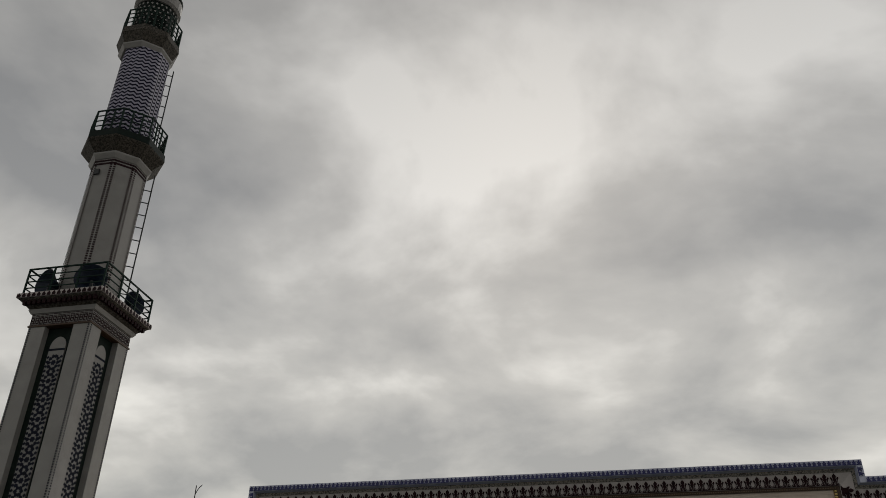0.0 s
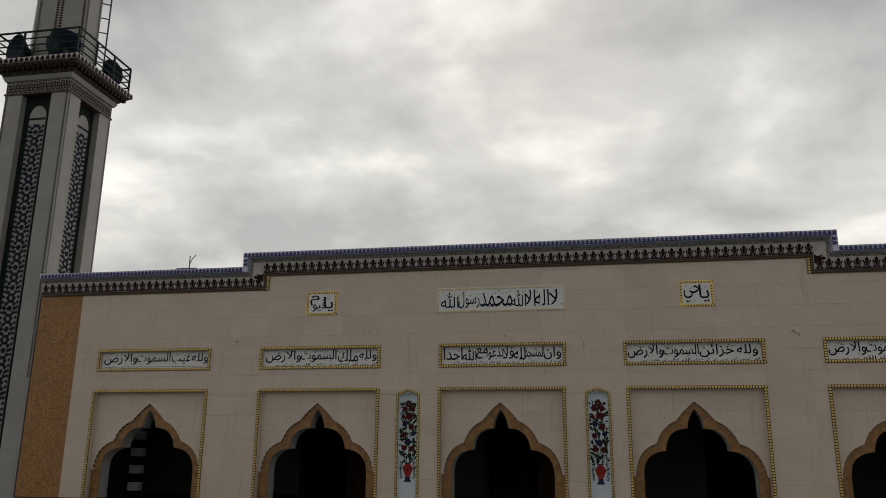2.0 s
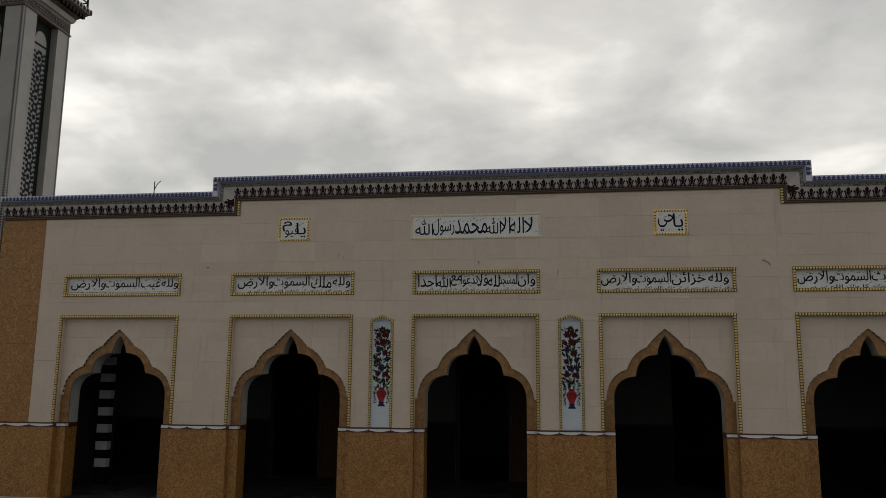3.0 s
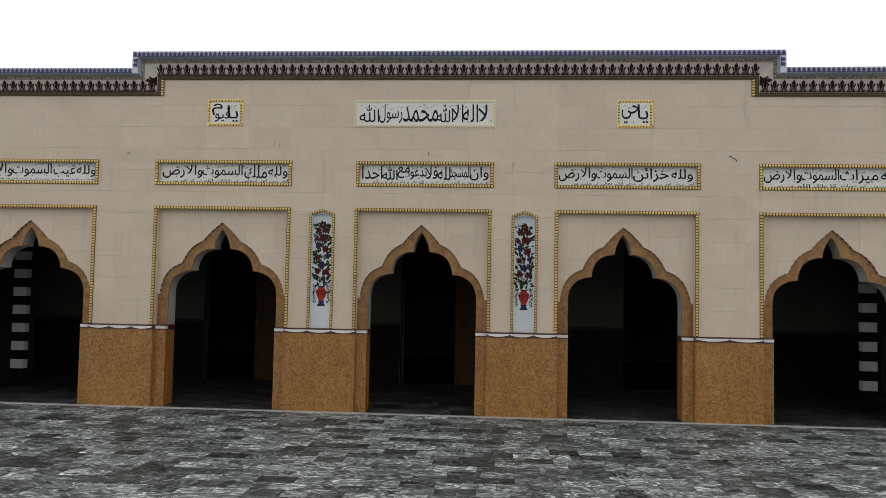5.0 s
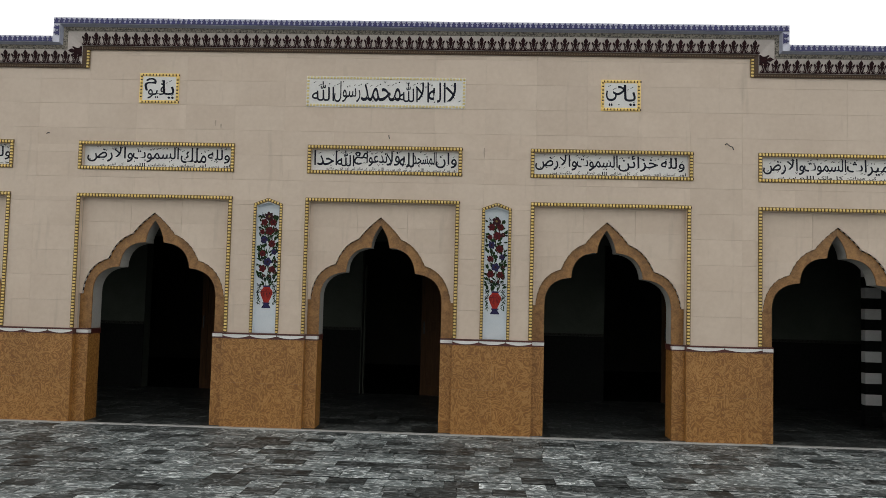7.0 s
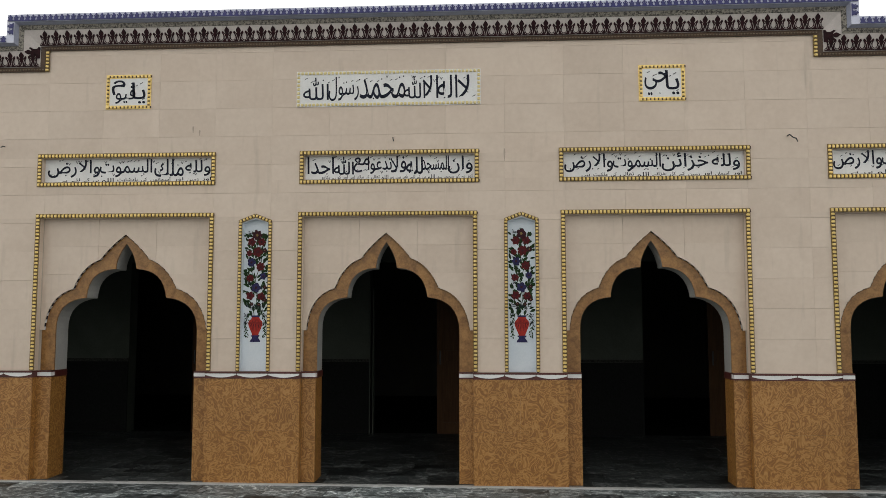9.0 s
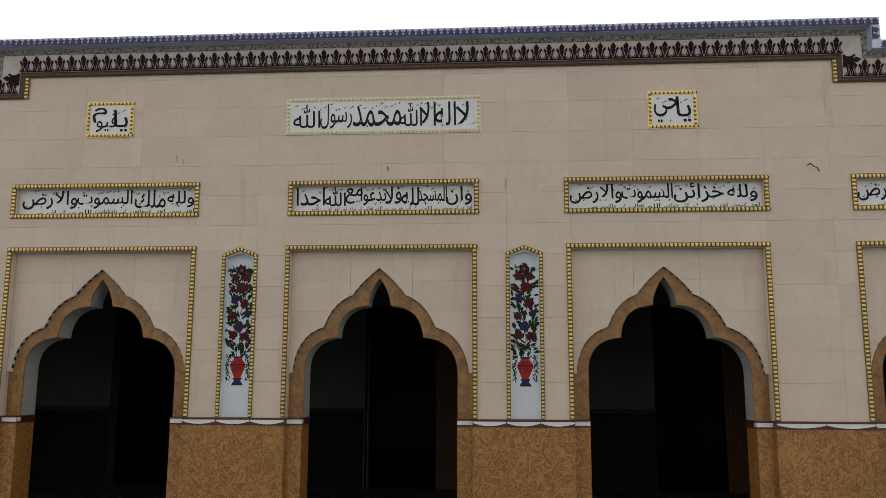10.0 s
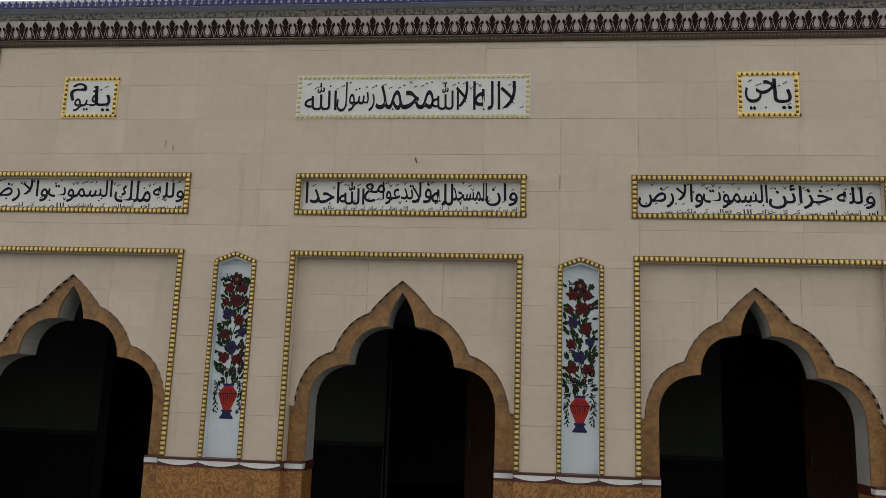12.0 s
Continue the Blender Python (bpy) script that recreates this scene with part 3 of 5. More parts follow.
for n, c in enumerate(CENTRES):
    fr = tagged(empty("gilt_arch_frame", c, 0, 0), "gold beaded moulding round the arch's recess", "moulding", "gilt arch frames")
    fr.scale.x = WIDEN[n]
    if frame_meshes is None:
        e = HALF + 0.0225
        bead_strip([((-e, 1.129), (-e, HEAD)), ((-e - 0.0225, HEAD + 0.0225), (e + 0.0225, HEAD + 0.0225)), ((e, HEAD), (e, 1.129))], fr, -0.012)
        frame_meshes = list(fr.children)
    else:
        for ob in frame_meshes:
            o = again(ob, fr, Matrix.Identity(4))
            o["label"] = ob["label"]
            if "kind" in ob:
                o["kind"] = ob["kind"]


# ---- cornice ----
PROFILE = ((0.0, -0.004), (0.0, -0.024), (0.038, -0.034), (0.043, -0.038), (0.212, -0.080), (0.212, -0.088), (0.257, -0.102), (0.260, -0.115), (0.277, -0.150), (0.277, -0.158), (0.356, -0.164), (0.356, -0.10), (0.32, -0.08), (0.32, 0.30))
ROUTE = ((LEFT + 0.03, TOP_SIDE, 0), (STEP_L, TOP_SIDE, -1), (STEP_L, TOP_MID, -1), (STEP_R, TOP_MID, 1), (STEP_R, TOP_SIDE, 1), (RIGHT, TOP_SIDE, 0))


def cornice_strip(i0, i1):
    bm = bmesh.new()
    rows = []
    for x, z, side in ROUTE:
        rows.append([bm.verts.new((x + side * v, y, z + v)) for v, y in PROFILE[i0:i1 + 1]])
    for a, b in zip(rows, rows[1:]):
        for k in range(len(a) - 1):
            bm.faces.new((a[k], b[k], b[k + 1], a[k + 1]))
    if i1 - i0 > 1:
        bm.faces.new(rows[0])
        bm.faces.new(rows[-1][::-1])
    bmesh.ops.recalc_face_normals(bm, faces=bm.faces)
    return bm


cornice = tagged(empty("cornice", 0, 0, 0), "stepped parapet cornice with dark palmettes and a cobalt cresting", kind="structure")
part("bead_course", cornice_strip(0, 3), BRONZE, cornice, "dark bronze bead course")
bm = bmesh.new()
for x0, x1, z in ((LEFT + 0.03, STEP_L, TOP_SIDE), (STEP_L, STEP_R, TOP_MID), (STEP_R, RIGHT, TOP_SIDE)):
    n = round((x1 - x0) / 0.031)
    for k in range(n):
        x = x0 + (k + 0.5) * (x1 - x0) / n
        petals(bm, x, z + 0.019, 0.0095, 2, -0.034, 1)
bmesh.ops.recalc_face_normals(bm, faces=bm.faces)
tagged(part("beads", bm, DULL_GILT, cornice, "row of small pale beads"), kind="stuff")
part("palmette_band", cornice_strip(3, 4), CORNICE, cornice, "grey tile band under the palmettes")
part("mottled_strip", cornice_strip(4, 6), MOSAIC, cornice, "mottled dark and pale tile strip")
part("cove", cornice_strip(6, 9), BLUE_GREY, cornice, "blue-grey painted cove")
part("cresting", cornice_strip(9, 13), LAVENDER, cornice, "lavender-white tile cresting")


def palmette(bm, w, h):
    """A flat palmette leaf group, w wide and h high, standing on z = 0 and facing -y."""
    right = [(0.5, 0.0), (0.5, 0.13)] + bend((0.5, 0.13), (0.31, 0.15), (0.31, 0.34), 4) + bend((0.31, 0.34), (0.31, 0.48), (0.40, 0.53), 3) + [(0.44, 0.58), (0.40, 0.70), (0.33, 0.69)]
    right += bend((0.26, 0.62), (0.20, 0.56), (0.12, 0.54), 2) + bend((0.12, 0.54), (0.13, 0.62), (0.20, 0.68), 2) + bend((0.20, 0.68), (0.24, 0.78), (0.12, 0.83), 2) + [(0.10, 0.89), (0.05, 0.92), (0.0, 1.0)]
    left = [(-x, z) for x, z in right[:-1]][::-1]
    prism(bm, [(x * w, z * h) for x, z in right + left], -0.004, 0.002)
    bmesh.ops.recalc_face_normals(bm, faces=bm.faces)


def tendrils(bm, w, h):
    """The fine pale lines drawn inside a palmette."""
    for s in (1, -1):
        for curve in (bend((0.03, 0.05), (0.10, 0.32), (0.24, 0.52), 5) + [(0.24, 0.52)], bend((0.5, 0.07), (0.22, 0.08), (0.235, 0.36), 6) + [(0.235, 0.36)]):
            for p, q in zip(curve, curve[1:]):
                a, b = Vector((s * p[0] * w, p[1] * h)), Vector((s * q[0] * w, q[1] * h))
                n = Vector((-(b - a).y, (b - a).x)).normalized() * 0.0016
                pts = [tuple(a - n), tuple(b - n), tuple(b + n), tuple(a + n)]
                bm.faces.new([bm.verts.new((x, -0.0052, z)) for x, z in pts])


def row_of(mesh_ob, x0, x1, pitch, y, z, tilt):
    count = round((x1 - x0) / pitch)
    for k in range(count):
        x = x0 + (k + 0.5) * (x1 - x0) / count
        m = Matrix.Translation((x, y, z)) @ Matrix.Rotation(tilt, 4, "X") @ Matrix.Diagonal(((x1 - x0) / count / pitch, 1, 1, 1))
        o = again(mesh_ob, cornice, m)
        if mesh_ob.children:
            again(mesh_ob.children[0], o, Matrix.Identity(4))


bm = bmesh.new()
palmette(bm, 0.124, 0.162)
dark = part("palmette", bm, PALM, cornice, "dark maroon palmette")
bm = bmesh.new()
tendrils(bm, 0.124, 0.162)
fine = part("tendril", bm, CORNICE, dark)
bm = bmesh.new()
palmette(bm, 0.063, 0.070)
blue = part("small_palmette", bm, BLUE, cornice, "cobalt blue palmette")
tilt = math.atan2(0.042, 0.169)
dark.matrix_local = Matrix.Translation((LEFT + 0.1, -0.044, TOP_SIDE + 0.047)) @ Matrix.Rotation(tilt, 4, "X")
blue.matrix_local = Matrix.Translation((LEFT + 0.08, -0.167, TOP_SIDE + 0.281))
for x0, x1, z in ((LEFT + 0.16, STEP_L - 0.05, TOP_SIDE), (STEP_L - 0.05, STEP_R + 0.05, TOP_MID), (STEP_R + 0.05, RIGHT, TOP_SIDE)):
    row_of(dark, x0, x1, 0.124, -0.044, z + 0.047, tilt)
for x0, x1, z in ((LEFT + 0.112, STEP_L - 0.355, TOP_SIDE), (STEP_L - 0.35, STEP_R + 0.35, TOP_MID), (STEP_R + 0.355, RIGHT, TOP_SIDE)):
    row_of(blue, x0, x1, 0.063, -0.167, z + 0.281, 0)
for side, x in ((-1, STEP_L), (1, STEP_R)):
    # palmettes turned on the upright pieces of the steps
    for k in range(2):
        again(blue, cornice, Matrix.Translation((x + side * 0.281, -0.167, TOP_SIDE + 0.362 + 0.063 * k + 0.03)) @ Matrix.Rotation(-side * math.pi / 2, 4, "Y").inverted())
    again(dark, cornice, Matrix.Translation((x + side * 0.047, -0.044, TOP_SIDE + 0.20)) @ Matrix.Rotation(side * math.pi / 2, 4, "Y") @ Matrix.Rotation(tilt, 4, "X"))
    step = tagged(empty("gilt_step_edge", x, 0, 0), "short upright gold beaded edge at the cornice's step", "moulding", "gilt step edges")
    bead_strip([((side * -0.022, TOP_SIDE), (side * -0.022, TOP_MID))], step, -0.02)


# ---- dado of the piers ----
def dado(x0, x1, name):
    d = tagged(empty(name, x0, 0, 0), "brown scribbled-pattern tile dado with a scalloped white and maroon border", kind="structure")
    w = x1 - x0
    n = 2 if w < 1.3 else round(w / 0.46)
    for i in range(n):
        for a, b in ((0.004, 0.5315), (0.5325, DADO)):
            bm = bmesh.new()
            box(bm, i * w / n + 0.0004, (i + 1) * w / n - 0.0004, -0.02, CORE, a, b)
            part("tile", bm, BROWN, d)
    bm = bmesh.new()
    box(bm, 0, w, -0.026, CORE, DADO + 0.001, 1.106)
    box(bm, 0, w, -0.034, CORE, 1.107, 1.124)
    part("maroon_strip", bm, MAROON, d, "maroon tile border")
    count = max(2, round(w / 0.36))
    for k in range(count):
        a, b = k * w / count + 0.004, (k + 1) * w / count - 0.004
        low = [(a, 1.105)] + bend((a, 1.091), ((a + b) / 2, 1.039), (b, 1.091), 8) + [(b, 1.091)]
        bm = bmesh.new()
        prism(bm, low + [(b, 1.105)], -0.03, -0.02)
        bmesh.ops.recalc_face_normals(bm, faces=bm.faces)
        part("scallop", bm, WHITE, d, "white scalloped tile")


ends = [(xs[i], xs[i + 1]) for i in range(0, len(xs), 2)]
for k, (a, b) in enumerate(ends):
    dado(a, b, "dado_%d" % (k + 1))
# tall orange tile strip at the end of the front
strip = tagged(empty("end_strip", LEFT, 0, 0), "full-height strip of orange-brown patterned tiles at the corner", kind="structure")
z = 1.126
while z < TOP_SIDE + 0.02:
    bm = bmesh.new()
    box(bm, 0, 0.76, -0.004, CORE, z, min(z + 0.598, TOP_SIDE + 0.03))
    part("tile", bm, BROWN, strip)
    z += 0.6


# ---- lettering ----
# letter: forms standing alone, at the end, at the start and in the middle of a joined group
FORMS = {
    "ا": "\ufe8d\ufe8e", "ب": "\ufe8f\ufe90\ufe91\ufe92", "ت": "\ufe95\ufe96\ufe97\ufe98", "ث": "\ufe99\ufe9a\ufe9b\ufe9c", "ج": "\ufe9d\ufe9e\ufe9f\ufea0",
    "ح": "\ufea1\ufea2\ufea3\ufea4", "خ": "\ufea5\ufea6\ufea7\ufea8", "د": "\ufea9\ufeaa", "ر": "\ufead\ufeae", "ز": "\ufeaf\ufeb0", "س": "\ufeb1\ufeb2\ufeb3\ufeb4",
    "ض": "\ufebd\ufebe\ufebf\ufec0", "ع": "\ufec9\ufeca\ufecb\ufecc", "غ": "\ufecd\ufece\ufecf\ufed0", "ف": "\ufed1\ufed2\ufed3\ufed4", "ق": "\ufed5\ufed6\ufed7\ufed8",
    "ك": "\ufed9\ufeda\ufedb\ufedc", "ل": "\ufedd\ufede\ufedf\ufee0", "م": "\ufee1\ufee2\ufee3\ufee4", "ن": "\ufee5\ufee6\ufee7\ufee8", "ه": "\ufee9\ufeea\ufeeb\ufeec",
    "و": "\ufeed\ufeee", "ي": "\ufef1\ufef2\ufef3\ufef4", "ئ": "\ufe89\ufe8a\ufe8b\ufe8c", "ﷲ": "\ufdf2\ufdf2", "\u01c1": "\ufefb\ufefc",
    "ش": "\ufeb5\ufeb6\ufeb7\ufeb8", "ص": "\ufeb9\ufeba\ufebb\ufebc", "پ": "\ufb56\ufb57\ufb58\ufb59", "ک": "\ufb8e\ufb8f\ufb90\ufb91", "ی": "\ufbfc\ufbfd\ufbfe\ufbff",
    "ھ": "\ufbaa\ufbab\ufbac\ufbad", "ہ": "\ufba6\ufba7\ufba8\ufba9", "ں": "\ufb9e\ufb9f", "ے": "\ufbae\ufbaf", "آ": "\ufe81\ufe82",
}


def shaped(text):
    """Arabic letters in their joined forms, in the order in which they stand from left to right."""
    out = []
    for word in text.replace("لا", "\u01c1").split(" "):
        glyphs = []
        joined = False
        for k, ch in enumerate(word):
            f = FORMS[ch]
            onward = len(f) == 4 and k + 1 < len(word)
            glyphs.append(f[(1 if joined else 0) + (2 if onward else 0)])
            joined = onward
        out.append("".join(reversed(glyphs)))
    return " ".join(reversed(out))


def word_mesh(word, weight):
    """The outline of one word as flat points and faces, its height 1 em."""
    cu = bpy.data.curves.new("word", "FONT")
    cu.body = shaped(word)
    cu.resolution_u, cu.extrude, cu.offset = 2, 0.0, weight
    tmp = bpy.data.objects.new("word", cu)
    scene.collection.objects.link(tmp)
    bpy.context.view_layer.update()
    me = bpy.data.meshes.new_from_object(tmp.evaluated_get(bpy.context.evaluated_depsgraph_get()))
    bpy.data.objects.remove(tmp)
    bpy.data.curves.remove(cu)
    return me


def lettering(name, words, x0, x1, z0, z1, y, parent, mat, nib, label, thin=0.0):
    """Words written with a slanting broad nib. Each is (letters, from, to, foot, head): the share of the field that it fills, from its left and lower edge."""
    bm = bmesh.new()
    for word, a, b, lo, hi in words:
        me = word_mesh(word, thin)
        co = np.empty(len(me.vertices) * 3)
        me.vertices.foreach_get("co", co)
        co = co.reshape(-1, 3)
        u = (co[:, 0] - co[:, 0].min()) / (co[:, 0].max() - co[:, 0].min())
        v = (co[:, 1] - co[:, 1].min()) / (co[:, 1].max() - co[:, 1].min())
        steps = 5 if nib else 1
        for k in range(steps):
            f = (k / (steps - 1) - 0.5) * nib if nib else 0.0
            xx = x0 + (x1 - x0) * (a + (b - a) * u) + 0.62 * f
            zz = z0 + (z1 - z0) * (lo + (hi - lo) * v) - 0.78 * f
            me.vertices.foreach_set("co", np.stack([xx, np.full(len(u), y - 0.0001 * k), zz], 1).ravel())
            bm.from_mesh(me)
        bpy.data.meshes.remove(me)
    bmesh.ops.recalc_face_normals(bm, faces=bm.faces)
    for f in bm.faces:
        if f.normal.y > 0:
            f.normal_flip()
    return part(name, bm, mat, parent, label)


def one_line(text, x0, x1, z0, z1, y, parent):
    """A fine line of writing set from right to left in even steps."""
    words = text.split(" ")
    total = sum(len(w) + 1.2 for w in words)
    at, spans = 1.0, []
    for w in words:
        wide = len(w) / total
        tall = any(ch in "اآلک" for ch in w)
        spans.append((w, at - wide, at, 0.0, 1.0 if tall else 0.62))
        at -= wide + 1.2 / total
    return tagged(lettering("small_writing", spans, x0, x1, z0, z1, y, parent, INK, 0.0, "fine line of black writing", 0.012), kind="stuff")


def marks(x0, x1, z0, z1, y, parent, seed, count):
    """Short slanting vowel strokes above and below the letters."""
    r = random.Random(seed)
    bm = bmesh.new()
    for k in range(count):
        x = x0 + (x1 - x0) * (k + r.uniform(0.2, 0.8)) / count
        z = r.choice((z1 - r.uniform(0.0, 0.045), z0 + r.uniform(0.0, 0.03), z1 - r.uniform(0.03, 0.07)))
        d = r.uniform(0.018, 0.032)
        kind = r.random()
        if kind < 0.25:
            for e in (-1, 1):
                prism(bm, [(x, z), (x + e * 0.012, z + 0.024), (x + e * 0.012 + 0.005, z + 0.024), (x + 0.006, z)], y - 0.0003, y + 0.0015)
        elif kind < 0.75:
            prism(bm, [(x, z), (x + d, z + 0.55 * d), (x + d, z + 0.55 * d + 0.007), (x, z + 0.007)], y - 0.0003, y + 0.0015)
        else:
            petals(bm, x, z, 0.008, 4, y - 0.0003, seed + k)
    bmesh.ops.recalc_face_normals(bm, faces=bm.faces)
    tagged(part("vowel_mark", bm, INK, parent, "small black vowel strokes"), kind="stuff")


def small_line(x0, x1, z, y, parent, seed):
    """A line of fine writing too small to read: plain dark bars."""
    r = random.Random(seed)
    bm = bmesh.new()
    x = x0
    while x < x1 - 0.02:
        w = r.uniform(0.015, 0.055)
        h = r.uniform(0.004, 0.009)
        q, e = min(x + w, x1), r.uniform(-0.012, 0.012)
        prism(bm, [(x, z - h * 0.6 + e), (q, z - h * 0.6 - e * 0.6), (q, z + h * 0.6 - e * 0.6), (x, z + h * 0.6 + e)], y - 0.0015, y + 0.001)
        x += w + r.uniform(0.006, 0.022)
    tagged(part("small_writing", bm, INK, parent, "fine line of black writing"), kind="stuff")


HEAVENS = (("السموت", 0.325, 0.64, 0.0, 1.0), ("والارض", 0.01, 0.325, 0.0, 1.0))
VERSES = (
    (("ولله", 0.84, 0.99, 0.02, 0.92), ("غيب", 0.655, 0.83, 0.0, 0.9)) + HEAVENS,
    (("ولله", 0.84, 0.99, 0.02, 0.92), ("ملك", 0.655, 0.83, 0.0, 1.0)) + HEAVENS,
    (("وان", 0.85, 0.995, 0.0, 0.98), ("المسجد", 0.695, 0.855, 0.02, 1.0), ("لله", 0.60, 0.70, 0.0, 0.95), ("فلا", 0.51, 0.60, 0.1, 1.0), ("تدعوا", 0.37, 0.515, 0.02, 1.0), ("مع", 0.285, 0.38, 0.12, 0.95), ("ﷲ", 0.165, 0.285, 0.0, 1.0), ("احدا", 0.005, 0.165, 0.05, 1.0)),
    (("ولله", 0.83, 0.985, 0.02, 0.92), ("خزائن", 0.55, 0.81, 0.0, 1.0), ("السموت", 0.275, 0.545, 0.0, 1.0), ("والارض", 0.0, 0.275, 0.0, 1.0)),
    (("ولله", 0.84, 0.985, 0.02, 0.92), ("ميراث", 0.55, 0.82, 0.0, 1.0), ("السموت", 0.275, 0.545, 0.0, 1.0), ("والارض", 0.01, 0.275, 0.0, 1.0)),
)
MEANINGS = (None, "اور زمین اور آسمانوں کی بادشاہت اللہ ہی کے لئے ہے", "اور یہ کہ مسجدیں صرف اللہ ہی کے لئے خاص ہیں پس اللہ تعالی کے ساتھ کسی اور کو نہ پکارو", "اور آسمان اور زمین کے کل خزانے اللہ تعالی کی ملکیت ہیں", "اور زمینوں کی میراث کا مالک اللہ ہی ہے")
BLACK_HAND = "black painted Arabic calligraphy"
for k, ((a, b), verse) in enumerate(zip(PLAQUES, VERSES)):
    c = (a + b) / 2
    plaque = tagged(empty("wall_inscription", c, 0, 0), "recessed white marble sign with black Arabic calligraphy, gold beaded frame", "sign", "verse panels over the arches")
    h = (b - a) / 2
    bm = bmesh.new()
    box(bm, -h + 0.046, h - 0.046, 0.062, CORE, 3.106, 3.364)
    part("slab", bm, WHITE, plaque, "white marble slab")
    e, lo, hi = h - 0.0225, 3.0825, 3.3875
    bead_strip([((-h, lo), (h, lo)), ((-h, hi), (h, hi)), ((-e, lo + 0.0225), (-e, hi - 0.0225)), ((e, hi - 0.0225), (e, lo + 0.0225))], plaque, -0.012)
    lettering("calligraphy", verse, -h + 0.06, h - 0.06, 3.168, 3.356, 0.060, plaque, INK, 0.0065, BLACK_HAND)
    marks(-h + 0.1, h - 0.1, 3.175, 3.355, 0.0595, plaque, 31 + k, 44)
    if MEANINGS[k]:
        one_line(MEANINGS[k], -h + 0.2, h - 0.07, 3.114, 3.160, 0.0605, plaque)
    else:
        small_line(-h + 0.08, h - 0.08, 3.135, 0.0615, plaque, 11)


def flat_plaque(c, half, z0, z1, words, label, ground, pits, nib, count):
    p = tagged(empty("inscription_tile", c, 0, 0), label, "sign")
    bm = bmesh.new()
    box(bm, -half + 0.03, half - 0.03, -0.006, 0.004, z0 + 0.03, z1 - 0.03)
    part("slab", bm, WHITE, p, "white glazed tile")
    w, q = 0.040, 0.020
    bead_strip([((-half, z0 + q), (half, z0 + q)), ((-half, z1 - q), (half, z1 - q)), ((-half + q, z0 + w), (-half + q, z1 - w)), ((half - q, z1 - w), (half - q, z0 + w))], p, -0.008, 0.040, 0.04, ground, pits, None if pits else PALE_YELLOW)
    lettering("calligraphy", words, -half + 0.06, half - 0.06, z0 + 0.06, z1 - 0.06, -0.008, p, INK, nib, BLACK_HAND)
    marks(-half + 0.07, half - 0.07, z0 + 0.075, z1 - 0.065, -0.0085, p, 51, count)


flat_plaque(0.006, 0.967, 3.878, 4.255, (("لا", 0.90, 0.975, 0.0, 1.0), ("اله", 0.785, 0.90, 0.05, 1.0), ("الا", 0.70, 0.79, 0.05, 1.0), ("ﷲ", 0.59, 0.715, 0.05, 0.95), ("محمد", 0.335, 0.60, 0.05, 0.90), ("رسول", 0.155, 0.33, 0.0, 1.0), ("ﷲ", 0.005, 0.155, 0.05, 0.98)), "long white tile panel with one line of black Arabic calligraphy", WHITE, False, 0.003, 40)
flat_plaque(SQUARES[0], 0.246, 3.887, 4.26, (("يا", 0.60, 1.0, 0.0, 0.9), ("قيو", 0.12, 0.70, 0.0, 0.75), ("م", 0.0, 0.40, 0.38, 1.0)), "small white tile with black calligraphy in a yellow dotted frame", GOLD, True, 0.004, 8)
flat_plaque(SQUARES[1], 0.235, 3.882, 4.26, (("يا", 0.60, 1.0, 0.02, 1.0), ("حي", 0.0, 0.66, 0.0, 0.95)), "small white tile with black calligraphy in a yellow dotted frame", GOLD, True, 0.004, 8)


# ---- painted niches ----
def leaf(bm, x, z, length, angle, width, y):
    u = Vector((math.cos(angle), math.sin(angle)))
    n = Vector((-u.y, u.x))
    pts = []
    for s, w in ((0, 0), (0.25, 0.8), (0.5, 1.0), (0.78, 0.6), (1.0, 0.0), (0.78, -0.45), (0.5, -0.8), (0.25, -0.7)):
        p = Vector((x, z)) + u * length * s + n * width * w * 0.5
        pts.append((p.x, p.y))
    prism(bm, pts, y, y + 0.0012)


